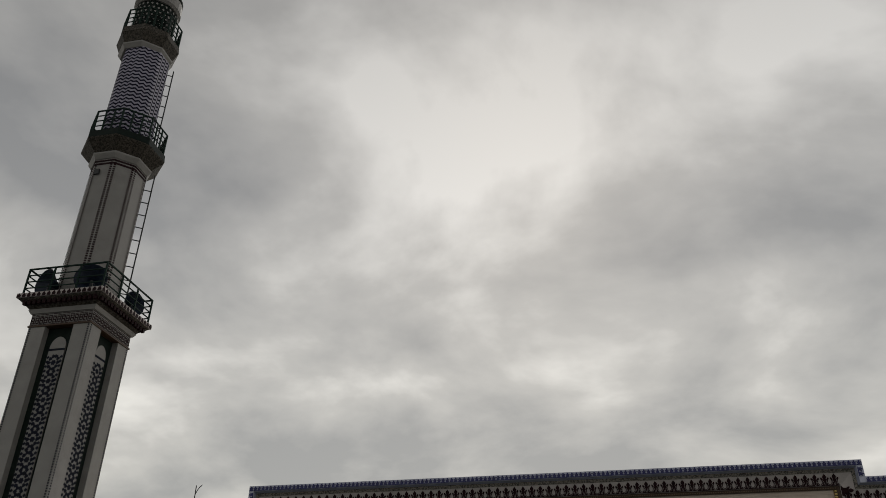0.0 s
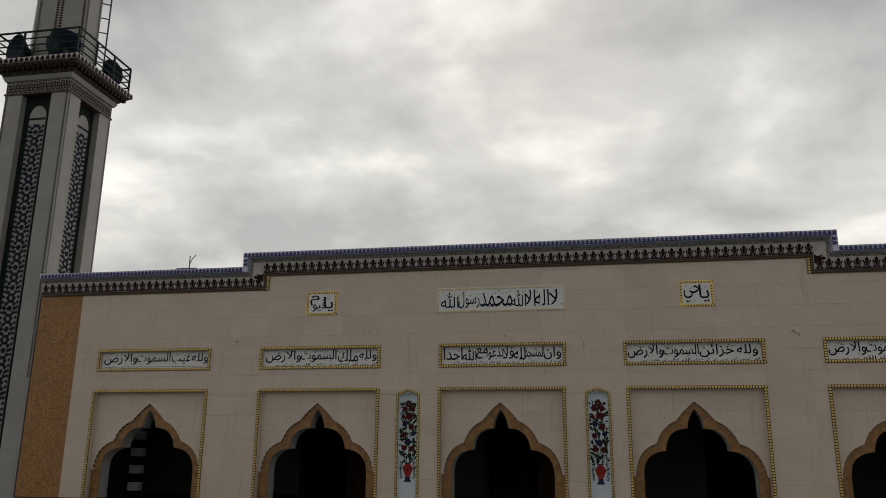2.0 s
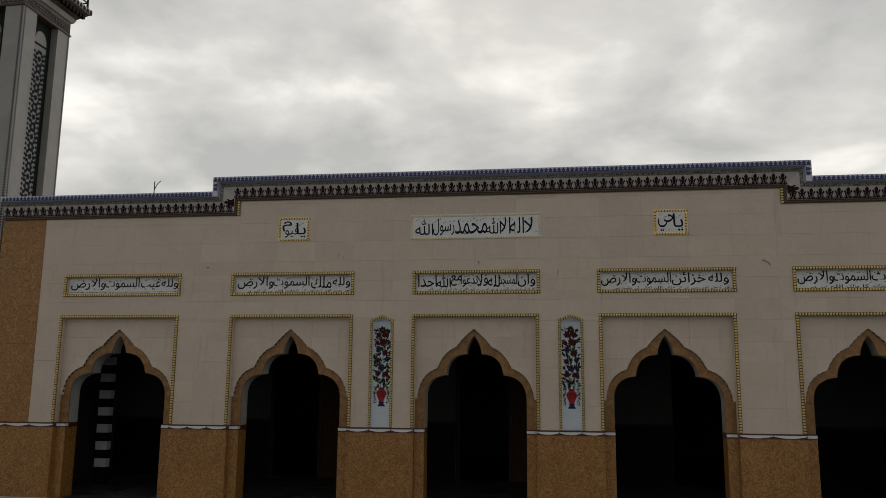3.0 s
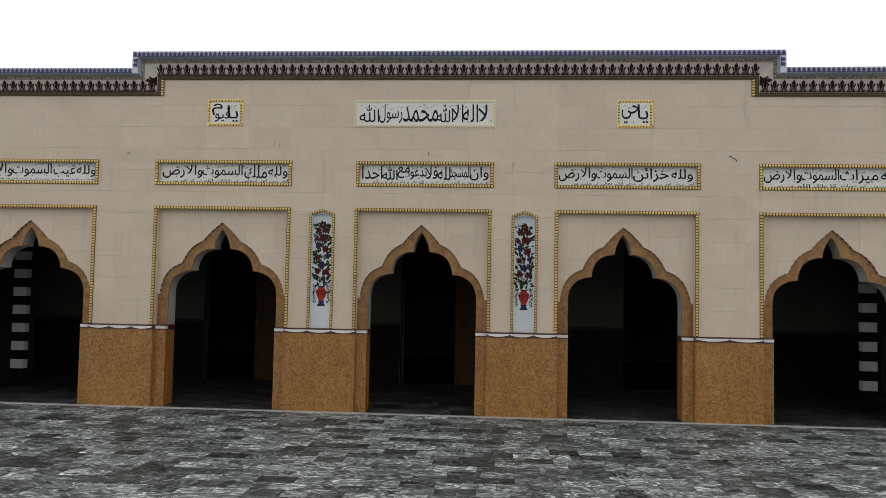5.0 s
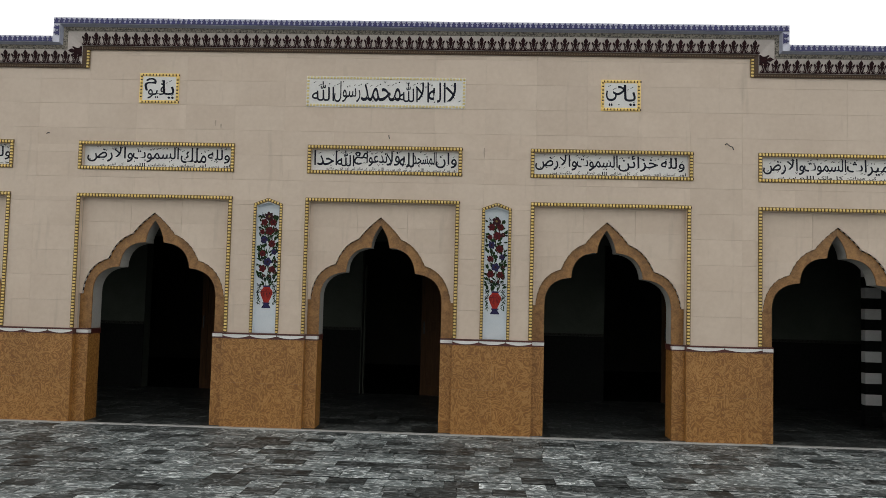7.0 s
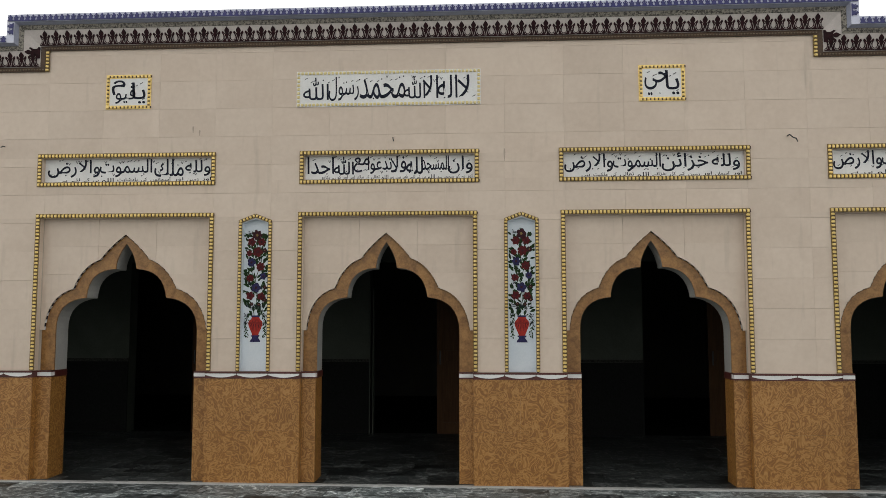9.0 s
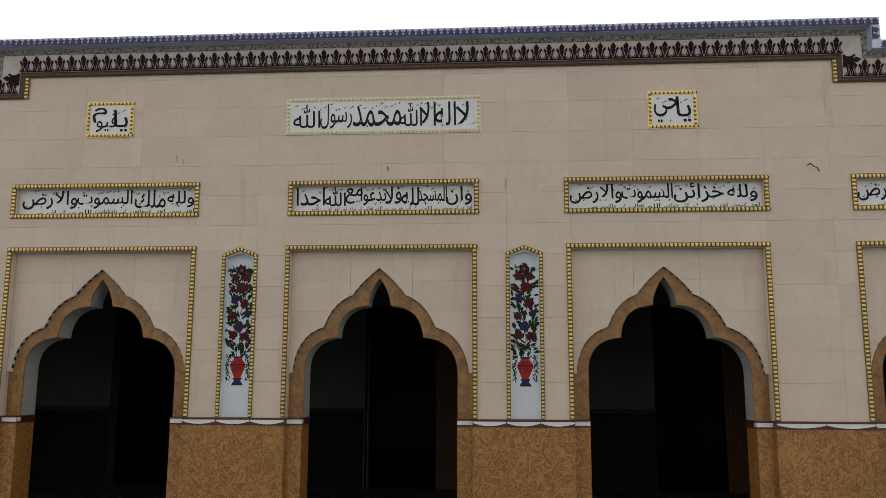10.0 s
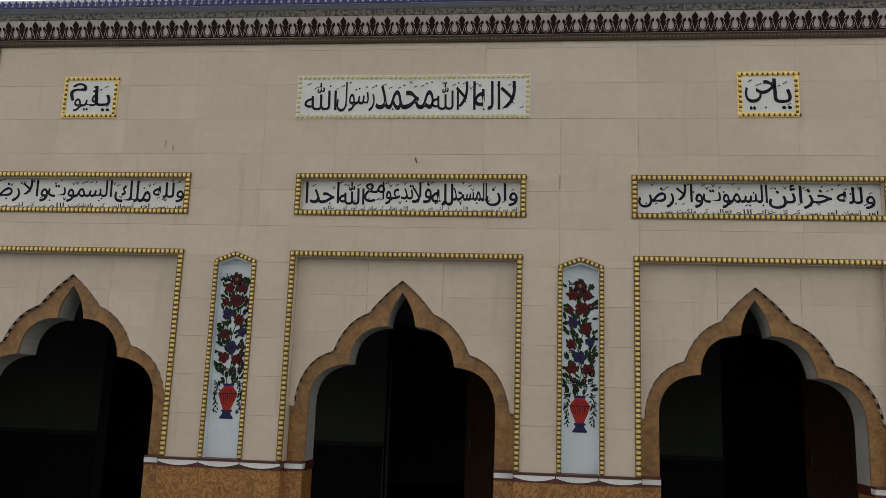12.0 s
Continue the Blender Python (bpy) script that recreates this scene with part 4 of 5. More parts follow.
def niche(c, seed):
    n = tagged(empty("painted_niche", c, 0, 0), "shallow pale blue niche painted with a red vase of flowers", "niche", "flower niches")
    bm = bmesh.new()
    back = CORE - 0.004
    prism(bm, [(-0.14, 1.126), (0.14, 1.126), (0.14, 2.655), (0, 2.715), (-0.14, 2.655)], back, back + 0.003)
    for s in (-1, 1):
        box(bm, *sorted((s * 0.1395, s * 0.1365)), 0.0, back, 1.126, 2.655)
    prism(bm, [(-0.14, 2.655), (0, 2.7), (0, 2.705), (-0.14, 2.66)], 0.0, back)
    prism(bm, [(0, 2.7), (0.14, 2.655), (0.14, 2.66), (0, 2.705)], 0.0, back)
    bmesh.ops.recalc_face_normals(bm, faces=bm.faces)
    part("lining", bm, BLUE_WHITE, n, "pale blue painted lining")
    for s in (-1, 1):
        bm = bmesh.new()
        tri = [(s * 0.14, 2.657), (s * 0.14, 2.725), (0, 2.725), (0, 2.705)]
        prism(bm, tri, 0.0005, back)
        bmesh.ops.recalc_face_normals(bm, faces=bm.faces)
        part("corner_tile", bm, CREAM, n, "cream corner tile over the niche")
    e = 0.1575
    bead_strip([((-e, 1.129), (-e, 2.665)), ((e, 2.665), (e, 1.129)), ((-e - 0.012, 2.668), (0, 2.735)), ((0, 2.735), (e + 0.012, 2.668))], n, -0.012, 0.036, 0.034)
    y = back - 0.004
    rr = random.Random(seed)
    # vase
    bm = bmesh.new()
    right = [(0.030, 1.492), (0.034, 1.505), (0.058, 1.56), (0.073, 1.60), (0.076, 1.618), (0.066, 1.64), (0.046, 1.662), (0.038, 1.680)]
    prism(bm, [(-0.030, 1.492)] + right + mirror(right)[:-1], y, y + 0.003)
    part("vase", bm, VASE, n, "vermilion painted vase")
    bm = bmesh.new()
    prism(bm, [(-0.056, 1.424), (0.056, 1.424), (0.052, 1.438), (0.034, 1.462), (0.032, 1.474), (0.046, 1.484), (0.044, 1.493), (-0.044, 1.493), (-0.046, 1.484), (-0.032, 1.474), (-0.034, 1.462), (-0.052, 1.438)], y, y + 0.003)
    prism(bm, [(-0.040, 1.680), (0.040, 1.680), (0.046, 1.690), (0.040, 1.698), (-0.040, 1.698), (-0.046, 1.690)], y, y + 0.003)
    tagged(part("vase_foot", bm, VIOLET, n, "purple foot and lip of the vase"), kind="stuff")
    bm = bmesh.new()
    prism(bm, [(-0.078, 1.616), (0.078, 1.616), (0.077, 1.624), (-0.077, 1.624)], y - 0.001, y)
    for k in range(-3, 4):
        w = 0.0028 if k % 2 else 0.0036
        prism(bm, [(k * 0.0135 - 0.001, 1.525 + abs(k) * 0.011), (k * 0.0135 + 0.001, 1.525 + abs(k) * 0.011), (k * 0.0195 + w, 1.612), (k * 0.0195 - w, 1.612)], y - 0.001, y)
        if abs(k) < 3:
            prism(bm, [(k * 0.016 - 0.002, 1.63), (k * 0.016 + 0.002, 1.63), (k * 0.013 + 0.001, 1.655), (k * 0.013 - 0.001, 1.655)], y - 0.001, y)
    tagged(part("vase_trim", bm, PLUM, n, "plum ribs and shoulder line of the vase"), kind="stuff")
    # stems and leaves
    bm = bmesh.new()
    for s in (-1, 1):
        last = Vector((s * 0.008, 1.66))
        for k in range(1, 12):
            p = Vector((s * 0.02 + 0.035 * math.sin(k * 0.9 + s), 1.66 + k * 0.085))
            d = (p - last).normalized()
            q = Vector((-d.y, d.x)) * 0.003
            prism(bm, [tuple(last - q), tuple(p - q), tuple(p + q), tuple(last + q)], y + 0.0005, y + 0.0025)
            last = p
    for k in range(150):
        z = 1.69 + (k / 150) * 0.85
        x = rr.uniform(-0.108, 0.108) * min(1.0, 0.6 + 4 * (z - 1.66))
        leaf(bm, x, z, rr.uniform(0.042, 0.075), (math.pi / 2) - x * 9 + rr.uniform(-0.9, 0.9), rr.uniform(0.02, 0.034), y + 0.0002 * (k % 5))
    for s in (-1, 1):
        for k in range(26):
            f = k / 25
            leaf(bm, s * (0.075 + 0.028 * math.sin(min(1.0, f * 2.2) * 1.57) - 0.012 * f + rr.uniform(-0.012, 0.012)), 1.72 - f * 0.235, 0.03, -math.pi / 2 + rr.uniform(-1.1, 1.1), 0.012, y + 0.0002 * (k % 4))
    bmesh.ops.recalc_face_normals(bm, faces=bm.faces)
    tagged(part("foliage", bm, LEAF, n, "painted green leaves and stems"), kind="stuff")
    # flowers from the top down: x, z, radius, colour
    for x, z, r, mat in ((0.0, 2.535, 0.044, PLUM), (0.078, 2.53, 0.02, LEAF), (-0.05, 2.465, 0.036, RED), (0.045, 2.465, 0.035, RED), (0.01, 2.36, 0.043, RED), (-0.07, 2.345, 0.026, RED), (0.075, 2.375, 0.022, PLUM), (-0.048, 2.25, 0.037, VIOLET), (0.04, 2.205, 0.038, RED), (-0.05, 2.175, 0.02, LEAF),
                          (0.068, 2.105, 0.03, VIOLET), (-0.06, 2.085, 0.032, RED), (0.0, 1.985, 0.042, VIOLET), (0.082, 1.99, 0.018, PLUM), (-0.055, 1.90, 0.036, RED), (0.05, 1.895, 0.034, RED), (0.082, 1.86, 0.02, PLUM), (-0.04, 1.815, 0.016, PLUM), (0.03, 1.81, 0.016, PLUM)):
        bm = bmesh.new()
        petals(bm, x * 1.1, z, r * 1.3, rr.choice((5, 6, 7)), y - 0.002, seed + int(1000 * z))
        bmesh.ops.recalc_face_normals(bm, faces=bm.faces)
        fl = part("flower", bm, mat, n, "painted flower")
        bm = bmesh.new()
        petals(bm, x * 1.1, z, r * 0.35, 5, y - 0.0035, seed + 7)
        bmesh.ops.recalc_face_normals(bm, faces=bm.faces)
        part("flower_heart", bm, PLUM if mat is not PLUM else GOLD_DARK, fl)
    # sprigs of small dark berries
    for x0, z0 in ((-0.07, 2.545), (-0.068, 2.02), (-0.085, 1.79), (-0.045, 1.765), (0.08, 1.79), (0.04, 1.765), (0.0, 1.785), (-0.1, 1.69), (0.1, 1.69), (-0.102, 1.61), (0.102, 1.61)):
        bm = bmesh.new()
        for k in range(7):
            petals(bm, x0 + 0.013 * (k % 3 - 1) + rr.uniform(-0.003, 0.003), z0 + 0.014 * (k // 3) + rr.uniform(-0.003, 0.003), 0.006, 3, y - 0.0028, k)
        bmesh.ops.recalc_face_normals(bm, faces=bm.faces)
        tagged(part("berry", bm, INK, n, "small black painted berries"), kind="stuff")


niche(NICHES[0], 3)
niche(NICHES[1], 8)


# ---- wires left in the wall ----
def wire(points, label):
    bm = bmesh.new()
    for p, q in zip(points, points[1:]):
        rod(bm, p, q, 0.0055, 6)
    return tagged(part("wall_wire", bm, STEEL), label, "wire", "wire ends in the wall")


wire(((0.06, 0.002, 3.54), (0.062, -0.04, 3.53), (0.075, -0.055, 3.49)), "short bent black wire stub sticking out of the wall")
wire(((4.06, 0.002, 3.50), (4.065, -0.05, 3.505), (4.10, -0.06, 3.47), (4.13, -0.05, 3.465), (4.145, -0.045, 3.43)), "loose dark wire end hanging from the tiled wall")
wire(((-4.122, 0.002, 3.50), (-4.122, -0.04, 3.498), (-4.137, -0.05, 3.48)), "short dark wire stub in the tiled wall")


# ---- minaret ----
MX, MY, MW = -8.445, 0.76, 0.65   # middle and half width of the square shaft
minaret = tagged(empty("minaret", MX, MY, 0), "tall white marble minaret with dark carved panels and three railed galleries", "minaret")


def square_ring(bm, levels):
    rows = [[bm.verts.new((i * h, j * h, z)) for i, j in ((-1, -1), (1, -1), (1, 1), (-1, 1))] for h, z in levels]
    for a, b in zip(rows, rows[1:]):
        for k in range(4):
            bm.faces.new((a[k], a[(k + 1) % 4], b[(k + 1) % 4], b[k]))
    bm.faces.new(rows[0][::-1])
    bm.faces.new(rows[-1])


Z1 = 8.13     # top of the recessed panels
bm = bmesh.new()
square_ring(bm, ((MW - 0.13, 0), (MW - 0.13, Z1 + 0.02)))
part("core", bm, DARK_GREEN, minaret, "dark green marble ground of the recessed panels")
for i in (-1, 1):
    for j in (-1, 1):
        bm = bmesh.new()
        box(bm, *sorted((i * MW, i * 0.30)), *sorted((j * MW, j * 0.30)), 0, Z1)
        part("pilaster", bm, MINARET, minaret, "white marble corner pilaster")
bm = bmesh.new()
square_ring(bm, ((MW, Z1), (MW, 8.40)))
part("frieze", bm, MINARET, minaret, "inlaid frieze band under the gallery")
bm = bmesh.new()
square_ring(bm, ((MW + 0.005, Z1 - 0.004), (MW + 0.02, Z1 + 0.0), (MW + 0.02, Z1 + 0.03), (MW + 0.005, Z1 + 0.034)))
part("frieze_edge", bm, BRONZE, minaret)
for ang in (0, 90):
    turn = Matrix.Rotation(radians(ang), 4, "Z")
    # dotted borders beside the corners
    for s in (-1, 1):
        bm = bmesh.new()
        for k in range(int((Z1 - 3.0) / 0.045)):
            z = 3.0 + k * 0.045
            box(bm, s * (MW - 0.035) - 0.016, s * (MW - 0.035) + 0.016, -MW - 0.005, -MW + 0.003, z, z + 0.024)
        tagged(part("dotted_border", bm, INK, minaret, "dotted black inlay along the corner"), kind="stuff").matrix_local = turn
    # maroon fret of the frieze
    bm = bmesh.new()
    for k in range(14):
        x, d = -MW + (k + 0.5) * 2 * MW / 14, -MW - 0.005
        for i in (-1, 1):
            box(bm, x + i * 0.03 - 0.009, x + i * 0.03 + 0.009, d, -MW, Z1 + 0.06, Z1 + 0.20)
            box(bm, x - 0.012, x + 0.012, d, -MW, Z1 + 0.13 + i * 0.055 - 0.012, Z1 + 0.13 + i * 0.055 + 0.012)
        box(bm, x - 0.021, x + 0.021, d, -MW, Z1 + 0.118, Z1 + 0.142)
        for z in (Z1 + 0.038, Z1 + 0.212, Z1 + 0.245):
            box(bm, x - 0.044, x + 0.03, d, -MW, z, z + 0.012)
    tagged(part("frieze_inlay", bm, PALM, minaret, "dark maroon fret inlay of the frieze"), kind="stuff").matrix_local = turn
    # arched carved panel in each recess
    arc = [(0.165 * math.cos(a), 7.72 + 0.22 * math.sin(a)) for a in (math.pi * k / 12 for k in range(13))]
    bm = bmesh.new()
    prism(bm, [(-0.165, 0.3), (0.165, 0.3)] + arc, -MW + 0.105, -MW + 0.14)
    bmesh.ops.recalc_face_normals(bm, faces=bm.faces)
    part("carved_panel", bm, MINARET, minaret, "pale carved stone panel").matrix_local = turn
    bm = bmesh.new()
    rr = random.Random(4 + ang)
    z = 2.2
    while z < 7.55:
        # repeated carved medallion: a ring of dark cut-outs round a rosette
        for k in range(10):
            a = 2 * math.pi * k / 10
            petals(bm, 0.095 * math.cos(a), z + 0.18 + 0.13 * math.sin(a), 0.040, 3, -MW + 0.1, k)
        petals(bm, 0, z + 0.18, 0.055, 6, -MW + 0.1, 3)
        for i in (-1, 1):
            for j in range(4):
                petals(bm, i * 0.138, z + 0.02 + 0.09 * j, 0.031, 4, -MW + 0.1, j)
            petals(bm, i * 0.06, z + 0.0, 0.04, 4, -MW + 0.1, 9)
        z += 0.36
    box(bm, -0.165, 0.165, -MW + 0.1, -MW + 0.104, 7.66, 7.70)
    bmesh.ops.recalc_face_normals(bm, faces=bm.faces)
    tagged(part("carving", bm, INK, minaret, "dark floral cut-outs of the carved panel"), kind="stuff").matrix_local = turn

# first gallery
G = 0.905
bm = bmesh.new()
square_ring(bm, ((MW + 0.03, 8.402), (MW + 0.06, 8.460), (MW + 0.07, 8.480)))
part("gallery_moulding", bm, MINARET, minaret, "white moulding under the gallery")
bm = bmesh.new()
square_ring(bm, ((MW + 0.05, 8.481), (G - 0.04, 8.640), (G - 0.03, 8.660)))
part("gallery_cove", bm, DARK_COVE, minaret, "patterned cove of the gallery")
bm = bmesh.new()
square_ring(bm, ((G, 8.661), (G, 8.750)))
part("gallery_slab", bm, CORNICE, minaret, "grey slab edge with a row of leaf ornaments")
for ang in (0, 90):
    turn = Matrix.Rotation(radians(ang), 4, "Z")
    bm = bmesh.new()
    for k in range(17):
        x = -G + (k + 0.5) * 2 * G / 17
        prism(bm, [(x - 0.035, 8.660), (x + 0.035, 8.660), (x + 0.04, 8.700), (x, 8.750), (x - 0.04, 8.700)], -G - 0.006, -G)
        if abs(x) < G - 0.1:
            prism(bm, [(x - 0.03, 8.530), (x + 0.03, 8.530), (x + 0.035, 8.600), (x, 8.655), (x - 0.035, 8.600)], -G + 0.055, -G + 0.12)
    bmesh.ops.recalc_face_normals(bm, faces=bm.faces)
    tagged(part("leaf_ornament", bm, PALM, minaret, "row of dark leaf ornaments"), kind="stuff").matrix_local = turn


OX = -0.095   # the octagonal upper shaft stands a little off the square one's middle


def moved(ob, dx=0.0):
    ob.location.x, ob.location.z = OX + dx, -0.08
    return ob


def octagon(name, levels, mat, label, dx=0.0):
    bm = bmesh.new()
    ring(bm, levels, 8, math.pi / 8)
    return moved(part(name, bm, mat, minaret, label), dx)


octagon("octagonal_shaft", ((0.60, 8.69), (0.575, 12.2)), MINARET, "white marble octagonal shaft")
octagon("collar", ((0.585, 12.03), (0.585, 12.075)), PALM, "thin dark maroon inlaid collar")
octagon("collar", ((0.584, 12.11), (0.584, 12.15)), PALM, "thin dark maroon inlaid collar")
bm = bmesh.new()
box(bm, -0.16, -0.05, -0.575, -0.53, 11.78, 11.90)
moved(part("plate", bm, STEEL, minaret, "small grey plate high on the shaft"))
bm = bmesh.new()
for k in range(8):
    m = Matrix.Rotation(2 * math.pi * k / 8 + math.pi / 8, 3, "Z")
    for q in range(62):
        z = 8.75 + q * 0.055
        r = 0.602 - 0.025 * (z - 8.69) / 3.5
        for dv in (-1, 1):
            w = Matrix.Rotation(dv * 0.062, 3, "Z")
            p = m @ w @ Vector((r * 0.985 - 0.004, 0, z))
            t = m @ w @ Vector((0, 1, 0))
            o = m @ w @ Vector((1, 0, 0))
            vs = [bm.verts.new(p + t * a * 0.024 + o * b + Vector((0, 0, c))) for a, b, c in ((-1, 0.006, 0), (1, 0.006, 0), (1, 0.006, 0.032), (-1, 0.006, 0.032))]
            bm.faces.new(vs)
moved(tagged(part("inlay", bm, PALM, minaret, "dotted dark inlay on the shaft's edges"), kind="stuff"))


def high_gallery(z, r, shaft, slab_mat, dx=0.0):
    """An octagonal gallery: moulding, cove, slab and railing; z is its underside."""
    octagon("gallery_moulding", ((shaft + 0.02, z), (shaft + 0.09, z + 0.10), (shaft + 0.09, z + 0.14)), MINARET, "white moulding under the gallery", dx)
    octagon("gallery_cove", ((shaft + 0.07, z + 0.141), (r - 0.02, z + 0.38), (r, z + 0.42)), DARK_COVE, "patterned cove of the gallery", dx)
    octagon("gallery_slab", ((r, z + 0.421), (r - 0.02, z + 0.60), (r - 0.06, z + 0.62)), slab_mat, "dark green painted gallery edge", dx)
    return z + 0.62


def railing(points, z, height, name):
    rail = part(name, bmesh.new(), GREEN_PAINT, minaret, "green painted iron railing")
    for p, q in zip(points, points[1:] + points[:1]):
        p, q = Vector((*p, z)), Vector((*q, z))
        bm = bmesh.new()
        for f in (0.25, 0.5, 0.75, 1.0):
            rod(bm, p + Vector((0, 0, height * f)), q + Vector((0, 0, height * f)), 0.014 if f < 1 else 0.02, 5)
        part("rail", bm, GREEN_PAINT, rail)
        for s in (0.0, 1 / 3, 2 / 3):
            bm = bmesh.new()
            a = p.lerp(q, s)
            rod(bm, a, a + Vector((0, 0, height + 0.01)), 0.022, 5)
            part("post", bm, GREEN_PAINT, rail)


def ring_points(r, dx=0.0):
    return [(OX + dx + r * math.cos(math.pi / 8 + k * math.pi / 4), r * math.sin(math.pi / 8 + k * math.pi / 4)) for k in range(8)]


railing([(-G + 0.07, -G + 0.07), (G - 0.07, -G + 0.07), (G - 0.07, G - 0.07), (-G + 0.07, G - 0.07)], 8.75, 0.55, "gallery_railing")
top2 = high_gallery(12.18, 0.89, 0.575, DARK_GREEN)
railing(ring_points(0.82), top2 - 0.08, 0.55, "gallery_railing")
octagon("zigzag_shaft", ((0.575, 12.8), (0.545, 15.5)), ZIG_LIGHT, "lilac mosaic shaft with navy zigzag courses", -0.06)
bm = bmesh.new()
for k in range(25):
    z = 12.9 + k * 0.104
    r = (0.575 - 0.03 * (z - 12.8) / 2.6)
    corners = [(x - OX, y) for x, y in ring_points(r + 0.004)]
    for (x0, y0), (x1, y1) in zip(corners, corners[1:] + corners[:1]):
        n = 6
        low = []
        for q in range(n + 1):
            s = q / n
            low.append(Vector((x0 + (x1 - x0) * s, y0 + (y1 - y0) * s, z + (0.03 if q % 2 else -0.02))))
        for a, b in zip(low, low[1:]):
            up = Vector((0, 0, 0.048))
            bm.faces.new([bm.verts.new(v) for v in (a, b, b + up, a + up)])
moved(tagged(part("zigzag", bm, ZIG_DARK, minaret, "navy zigzag mosaic courses"), kind="stuff"), -0.06)
top3 = high_gallery(15.46, 0.73, 0.545, DARK_COVE, -0.1)
railing(ring_points(0.68, -0.1), top3 - 0.08, 0.55, "gallery_railing")
octagon("lantern", ((0.50, 16.0), (0.49, 17.1)), DARK_GREEN, "dark green patterned lantern shaft", -0.1)
bm = bmesh.new()
for row in range(8):
    for k in range(28):
        a = 2 * math.pi * (k + 0.5 * (row % 2)) / 28
        z = 16.08 + row * 0.125
        d = Vector((math.cos(a), math.sin(a), 0))
        t = Vector((-d.y, d.x, 0))
        c = d * 0.512 + Vector((0, 0, z))
        bm.faces.new([bm.verts.new(c + v) for v in (t * -0.03, Vector((0, 0, -0.04)), t * 0.03, Vector((0, 0, 0.04)))][::-1])
bmesh.ops.recalc_face_normals(bm, faces=bm.faces)
moved(tagged(part("lozenge", bm, MINARET, minaret, "pale lozenge inlay"), kind="stuff"), -0.1)
bm = bmesh.new()
ring(bm, ((0.50, 17.08), (0.56, 17.14), (0.56, 17.42), (0.53, 17.46)), 24)
moved(part("drum", bm, MINARET, minaret, "white round drum under the cap"), -0.1)
bm = bmesh.new()
ring(bm, ((0.54, 17.46), (0.56, 17.5), (0.56, 17.54), (0.42, 17.62), (0.36, 17.9), (0.2, 18.2), (0.03, 18.4)), 24)
moved(part("cap", bm, DARK_GREEN, minaret, "dark green cap"), -0.1)

# ladder on the minaret's side
side = Vector((0.80, 0.60, 0)).normalized()
for base, length, near in ((8.75, 3.5, 0.565), (12.72, 2.6, 0.44)):
    ladder = tagged(empty("ladder", MX + OX, MY, base), "thin steel ladder fixed up the side of the minaret", "ladder", "minaret ladders")
    for d in (near, near + 0.17):
        bm = bmesh.new()
        rod(bm, side * d, side * d + Vector((0, 0, length)), 0.016, 6)
        part("stile", bm, STEEL, ladder)
    for k in range(int(length / 0.32)):
        bm = bmesh.new()
        z = Vector((0, 0, 0.2 + k * 0.32))
        rod(bm, side * near + z, side * (near + 0.17) + z, 0.012, 5)
        part("rung", bm, STEEL, ladder)
    for z in (0.4, length - 0.4):
        bm = bmesh.new()
        rod(bm, side * 0.4 + Vector((0, 0, z)), side * near + Vector((0, 0, z)), 0.014, 5)
        part("bracket", bm, STEEL, ladder)


# horn loudspeakers on the first gallery
def loudspeaker(dx, dy, heading, size):
    sp = tagged(empty("horn_loudspeaker", MX + dx, MY + dy, 8.75), "large dark blue horn loudspeaker standing behind the gallery railing", "loudspeaker", "horns on the gallery")
    turn = Matrix.Translation((0, 0, size + 0.04)) @ Matrix.Rotation(radians(heading), 4, "Z") @ Matrix.Rotation(radians(90), 4, "X")
    bm = bmesh.new()
    ring(bm, ((0.05, -0.34), (0.07, -0.2), (size * 0.45, -0.08), (size * 0.85, 0.05), (size, 0.10), (size * 1.03, 0.11), (size * 0.97, 0.10), (size * 0.8, 0.04), (size * 0.4, -0.07), (0.04, -0.17)), 20)
    bmesh.ops.recalc_face_normals(bm, faces=bm.faces)
    part("horn", bm, HORN, sp).matrix_local = turn
    bm = bmesh.new()
    ring(bm, ((0.07, -0.46), (0.09, -0.44), (0.09, -0.35), (0.06, -0.33)), 14)
    part("driver", bm, STEEL, sp, "dark driver housing").matrix_local = turn
    bm = bmesh.new()
    rod(bm, (0, 0, 0), (0, 0, size + 0.04), 0.025, 8)
    box(bm, -0.09, 0.09, -0.09, 0.09, 0, 0.012)
    part("stand", bm, STEEL, sp)


loudspeaker(-0.52, -0.60, -20, 0.28)
loudspeaker(0.36, -0.55, 25, 0.30)
loudspeaker(0.62, 0.45, 75, 0.25)

# mast behind the mosque, of which only the tip shows over the parapet
mast = tagged(empty("antenna_mast", -13.8, 16.0, -0.012), "tall thin steel mast with a bent wire antenna on its plate", "antenna")
bm = bmesh.new()
ring(bm, ((0.09, 0), (0.06, 8.72)), 10)
part("pole", bm, STEEL, mast)
bm = bmesh.new()
ring(bm, ((0.16, 0), (0.16, 0.03)), 10)
part("foot", bm, STEEL, mast)
bm = bmesh.new()
box(bm, -0.5, 0.34, -0.1, 0.1, 8.70, 8.78)
part("plate", bm, STEEL, mast)
bm = bmesh.new()
rod(bm, (0, 0, 8.78), (0, 0, 9.28), 0.02, 5)
rod(bm, (0, 0, 8.95), (0.10, 0, 9.16), 0.016, 5)
rod(bm, (0.10, 0, 9.16), (0.24, 0, 9.30), 0.016, 5)
part("whip", bm, STEEL, mast)

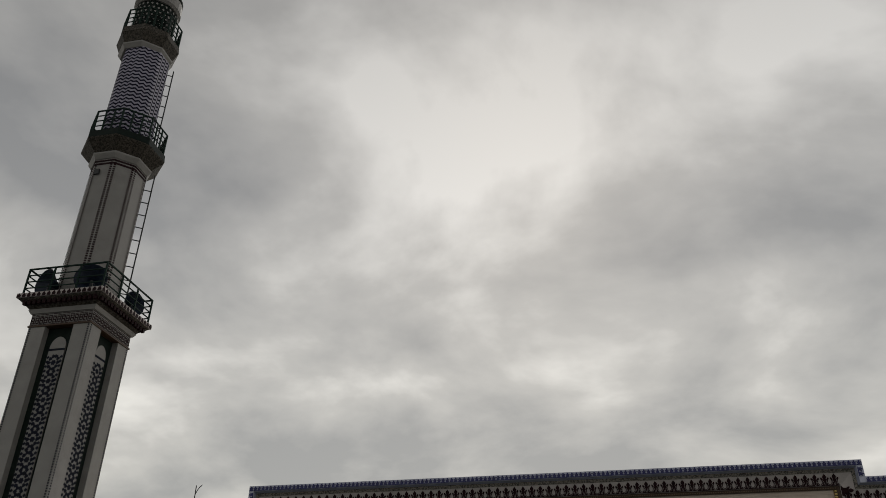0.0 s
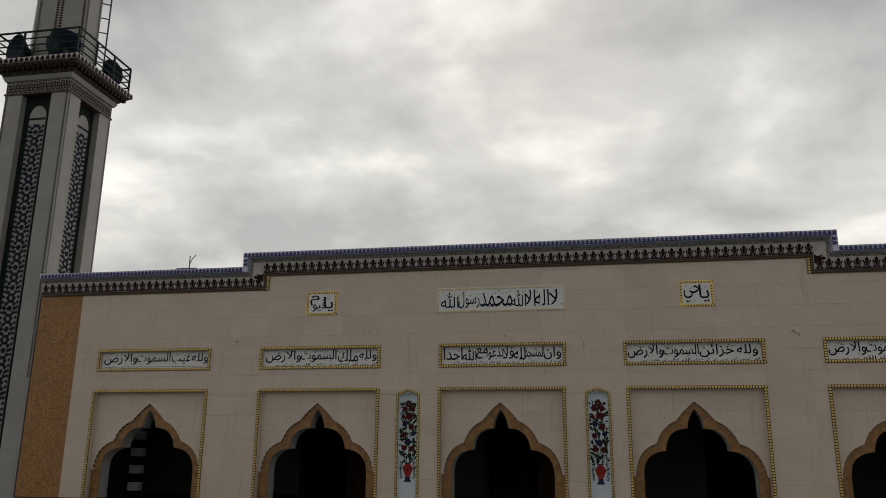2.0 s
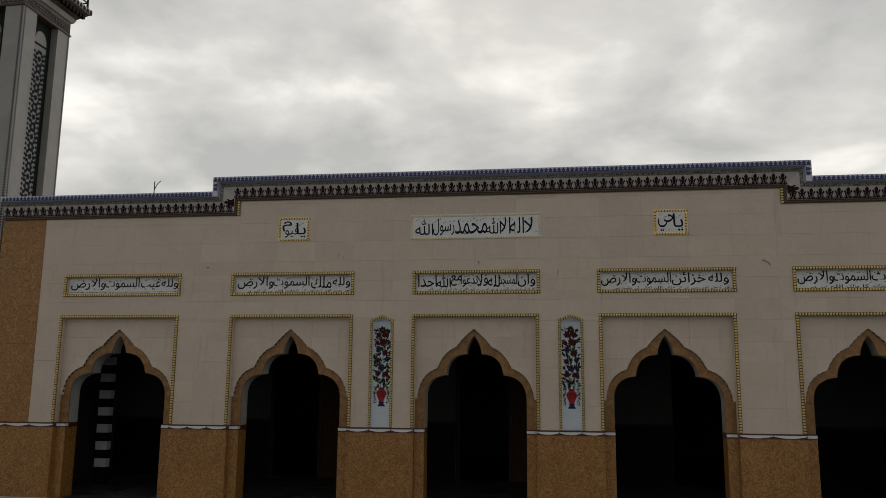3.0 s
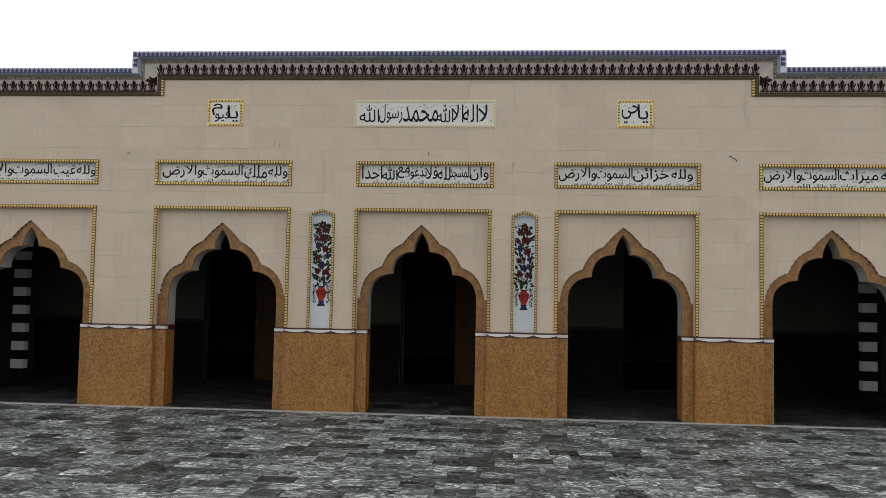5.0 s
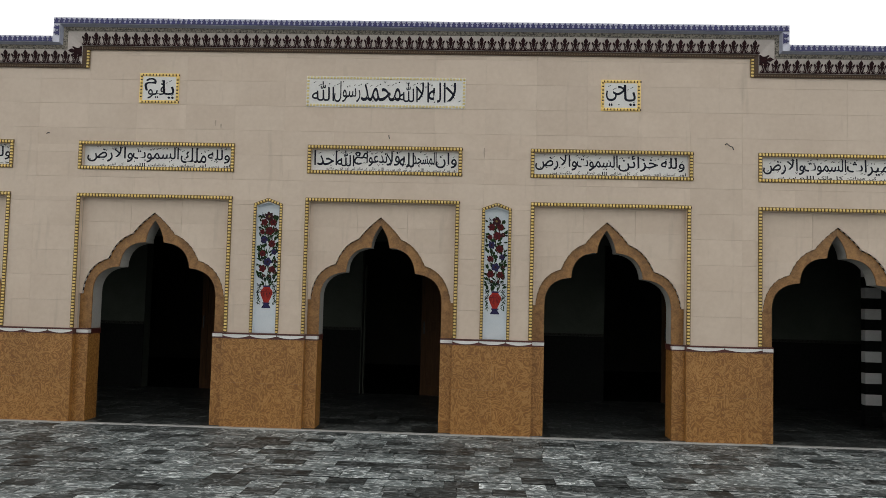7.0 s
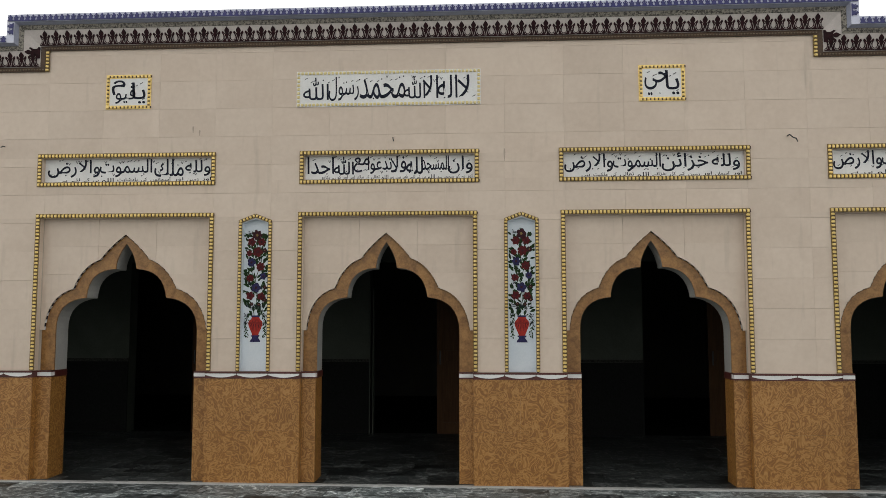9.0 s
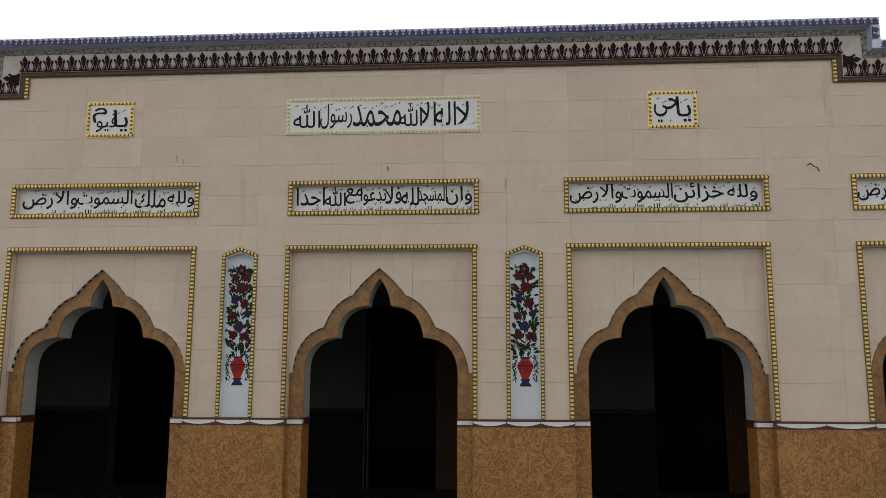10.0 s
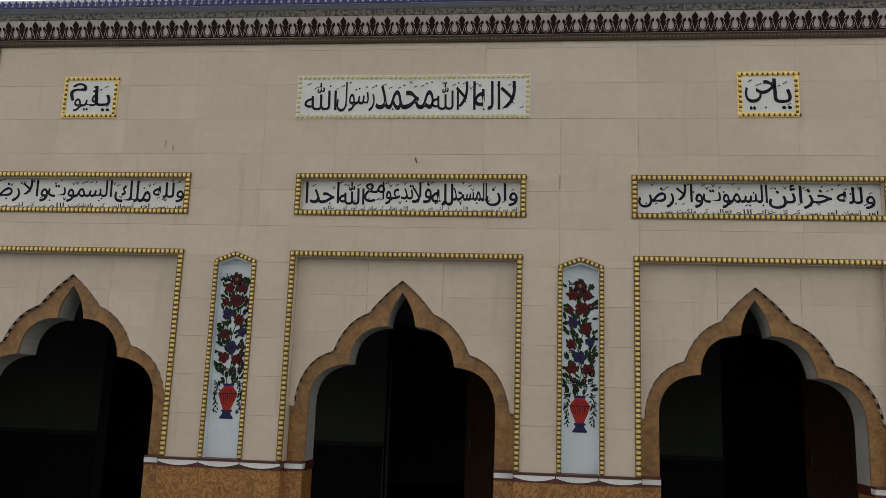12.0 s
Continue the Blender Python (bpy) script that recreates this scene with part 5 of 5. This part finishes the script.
# ---- cream tiles of the front, cut round recesses, plaques and niches ----
holes = [(c - HALF * k, c + HALF * k, 0, HEAD) for c, k in zip(CENTRES, WIDEN)]
holes += [(a + 0.045, b - 0.045, 3.105, 3.365) for a, b in PLAQUES]
holes += [(c - 0.14, c + 0.14, 1.109, 2.725) for c in NICHES]
holes += [(LEFT, LEFT + 0.76, 0, 5)]
rest = bmesh.new()
made = 0
for row in range(12):
    z0 = 1.125 if row == 0 else 1.16 + 0.302 * row
    z1 = min(z0 + 0.3005 if row else 1.4605, TOP_MID + 0.04)
    if z0 >= TOP_MID + 0.03:
        break
    col = -13
    while col * 0.609 < RIGHT:
        x0, x1 = max(col * 0.609, LEFT), min(col * 0.609 + 0.608, RIGHT)
        col += 1
        if x1 - x0 < 0.01:
            continue
        if z0 > TOP_SIDE + 0.04 and (x0 < STEP_L - 0.14 or x1 > STEP_R + 0.14):
            if x1 < STEP_L or x0 > STEP_R:
                continue
            x0, x1 = max(x0, STEP_L - 0.14), min(x1, STEP_R + 0.14)
        zt = min(z1, TOP_SIDE + 0.04) if (x1 < STEP_L - 0.1 or x0 > STEP_R + 0.1) else z1
        if zt - z0 < 0.01:
            continue
        for r in rects_without((x0, x1, z0, zt), holes):
            face = 0.0005 * random.uniform(-1, 1)
            if -4.7 < r[0] < 4.6 and made < 300:
                bm = bmesh.new()
                box(bm, r[0], r[1], face, CORE, r[2], r[3])
                part("tile", bm, CREAM, wall_front)
                made += 1
            else:
                box(rest, r[0], r[1], face, CORE, r[2], r[3])
tagged(part("tiles", rest, CREAM, wall_front), kind="stuff")

# faint drips below old fixing holes
for x, z, length in ((-2.065, 3.69, 0.07), (-1.995, 3.65, 0.06), (1.215, 3.41, 0.13)):
    bm = bmesh.new()
    prism(bm, [(x - 0.004, z - length), (x + 0.003, z - length), (x + 0.009, z - 0.3 * length), (x + 0.007, z), (x - 0.008, z), (x - 0.010, z - 0.4 * length)], -0.0016, 0.001)
    bmesh.ops.recalc_face_normals(bm, faces=bm.faces)
    part("drip", bm, DRIP, wall_front, "grey-brown drip mark on the tiles")

# ---- marble slabs of the courtyard ----
slab_meshes = []
for k in range(6):
    bm = bmesh.new()
    w = (0.30, 0.30, 0.34, 0.28, 0.40, 0.22)[k]
    box(bm, 0, w - 0.004, -0.222, 0, -0.012, 0.0)
    bmesh.ops.bevel(bm, geom=[e for e in bm.edges if all(u.co.z > -0.001 for u in e.verts)], offset=0.0015, segments=1, affect="EDGES")
    me = bpy.data.meshes.new("slab")
    bm.to_mesh(me)
    bm.free()
    me.materials.append(MARBLE)
    slab_meshes.append((w, me))
rng = random.Random(5)
rest_v, rest_f = [], []
in_v, in_f = [], []
slabs = 0
for row in range(-16, 95):
    y = -0.078 - 0.226 * row + (0.08 if row < 0 else 0) - (0.028 if row >= 5 else 0) - (0.028 if row >= 10 else 0)
    x = (-9.5 if row < 40 else -14.0) - rng.uniform(0, 0.3)
    while x < (10.5 if row < 40 else 15.0):
        w, me = slab_meshes[rng.choice((0, 0, 1, 2, 3, 3, 4, 5))]
        dz = rng.uniform(-0.0012, 0.0012) + (0.009 if row < 0 else 0)
        if row < 0 and not LEFT + 0.2 < x < RIGHT - 0.7:
            x += w
            continue
        if slabs < 300 and -4.6 < x < 6.2 and 0 <= row < 9:
            o = new("slab", me)
            o.parent = ground
            o.location = (x, y, dz)
            slabs += 1
        else:
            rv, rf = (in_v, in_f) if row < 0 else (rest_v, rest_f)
            i = len(rv)
            a, b, c, d = x, x + w - 0.004, y - 0.222, y
            rv += [(a, c, dz), (b, c, dz), (b, d, dz), (a, d, dz), (a, c, -0.012), (b, c, -0.012), (b, d, -0.012), (a, d, -0.012)]
            rf += [(i, i + 1, i + 2, i + 3), (i + 4, i + 5, i + 1, i), (i + 5, i + 6, i + 2, i + 1), (i + 6, i + 7, i + 3, i + 2), (i + 7, i + 4, i, i + 3)]
        x += w
# verandah slabs take the marble that has the shade in its colour
for vs, fs, mat, owner in ((rest_v, rest_f, MARBLE, ground), (in_v, in_f, MARBLE_SHADED, verandah)):
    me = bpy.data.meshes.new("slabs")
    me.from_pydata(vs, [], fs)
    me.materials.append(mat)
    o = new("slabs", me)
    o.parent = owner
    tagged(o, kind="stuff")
# dark joints that run along the paving
for y in (-1.218, -2.376):
    setting("paving_joint_%d" % (1 if y > -2 else 2), [(-9.5, 10.5, y - 0.014, y + 0.014, -0.012, -0.003)], GRANITE, "straight dark joint across the courtyard paving")
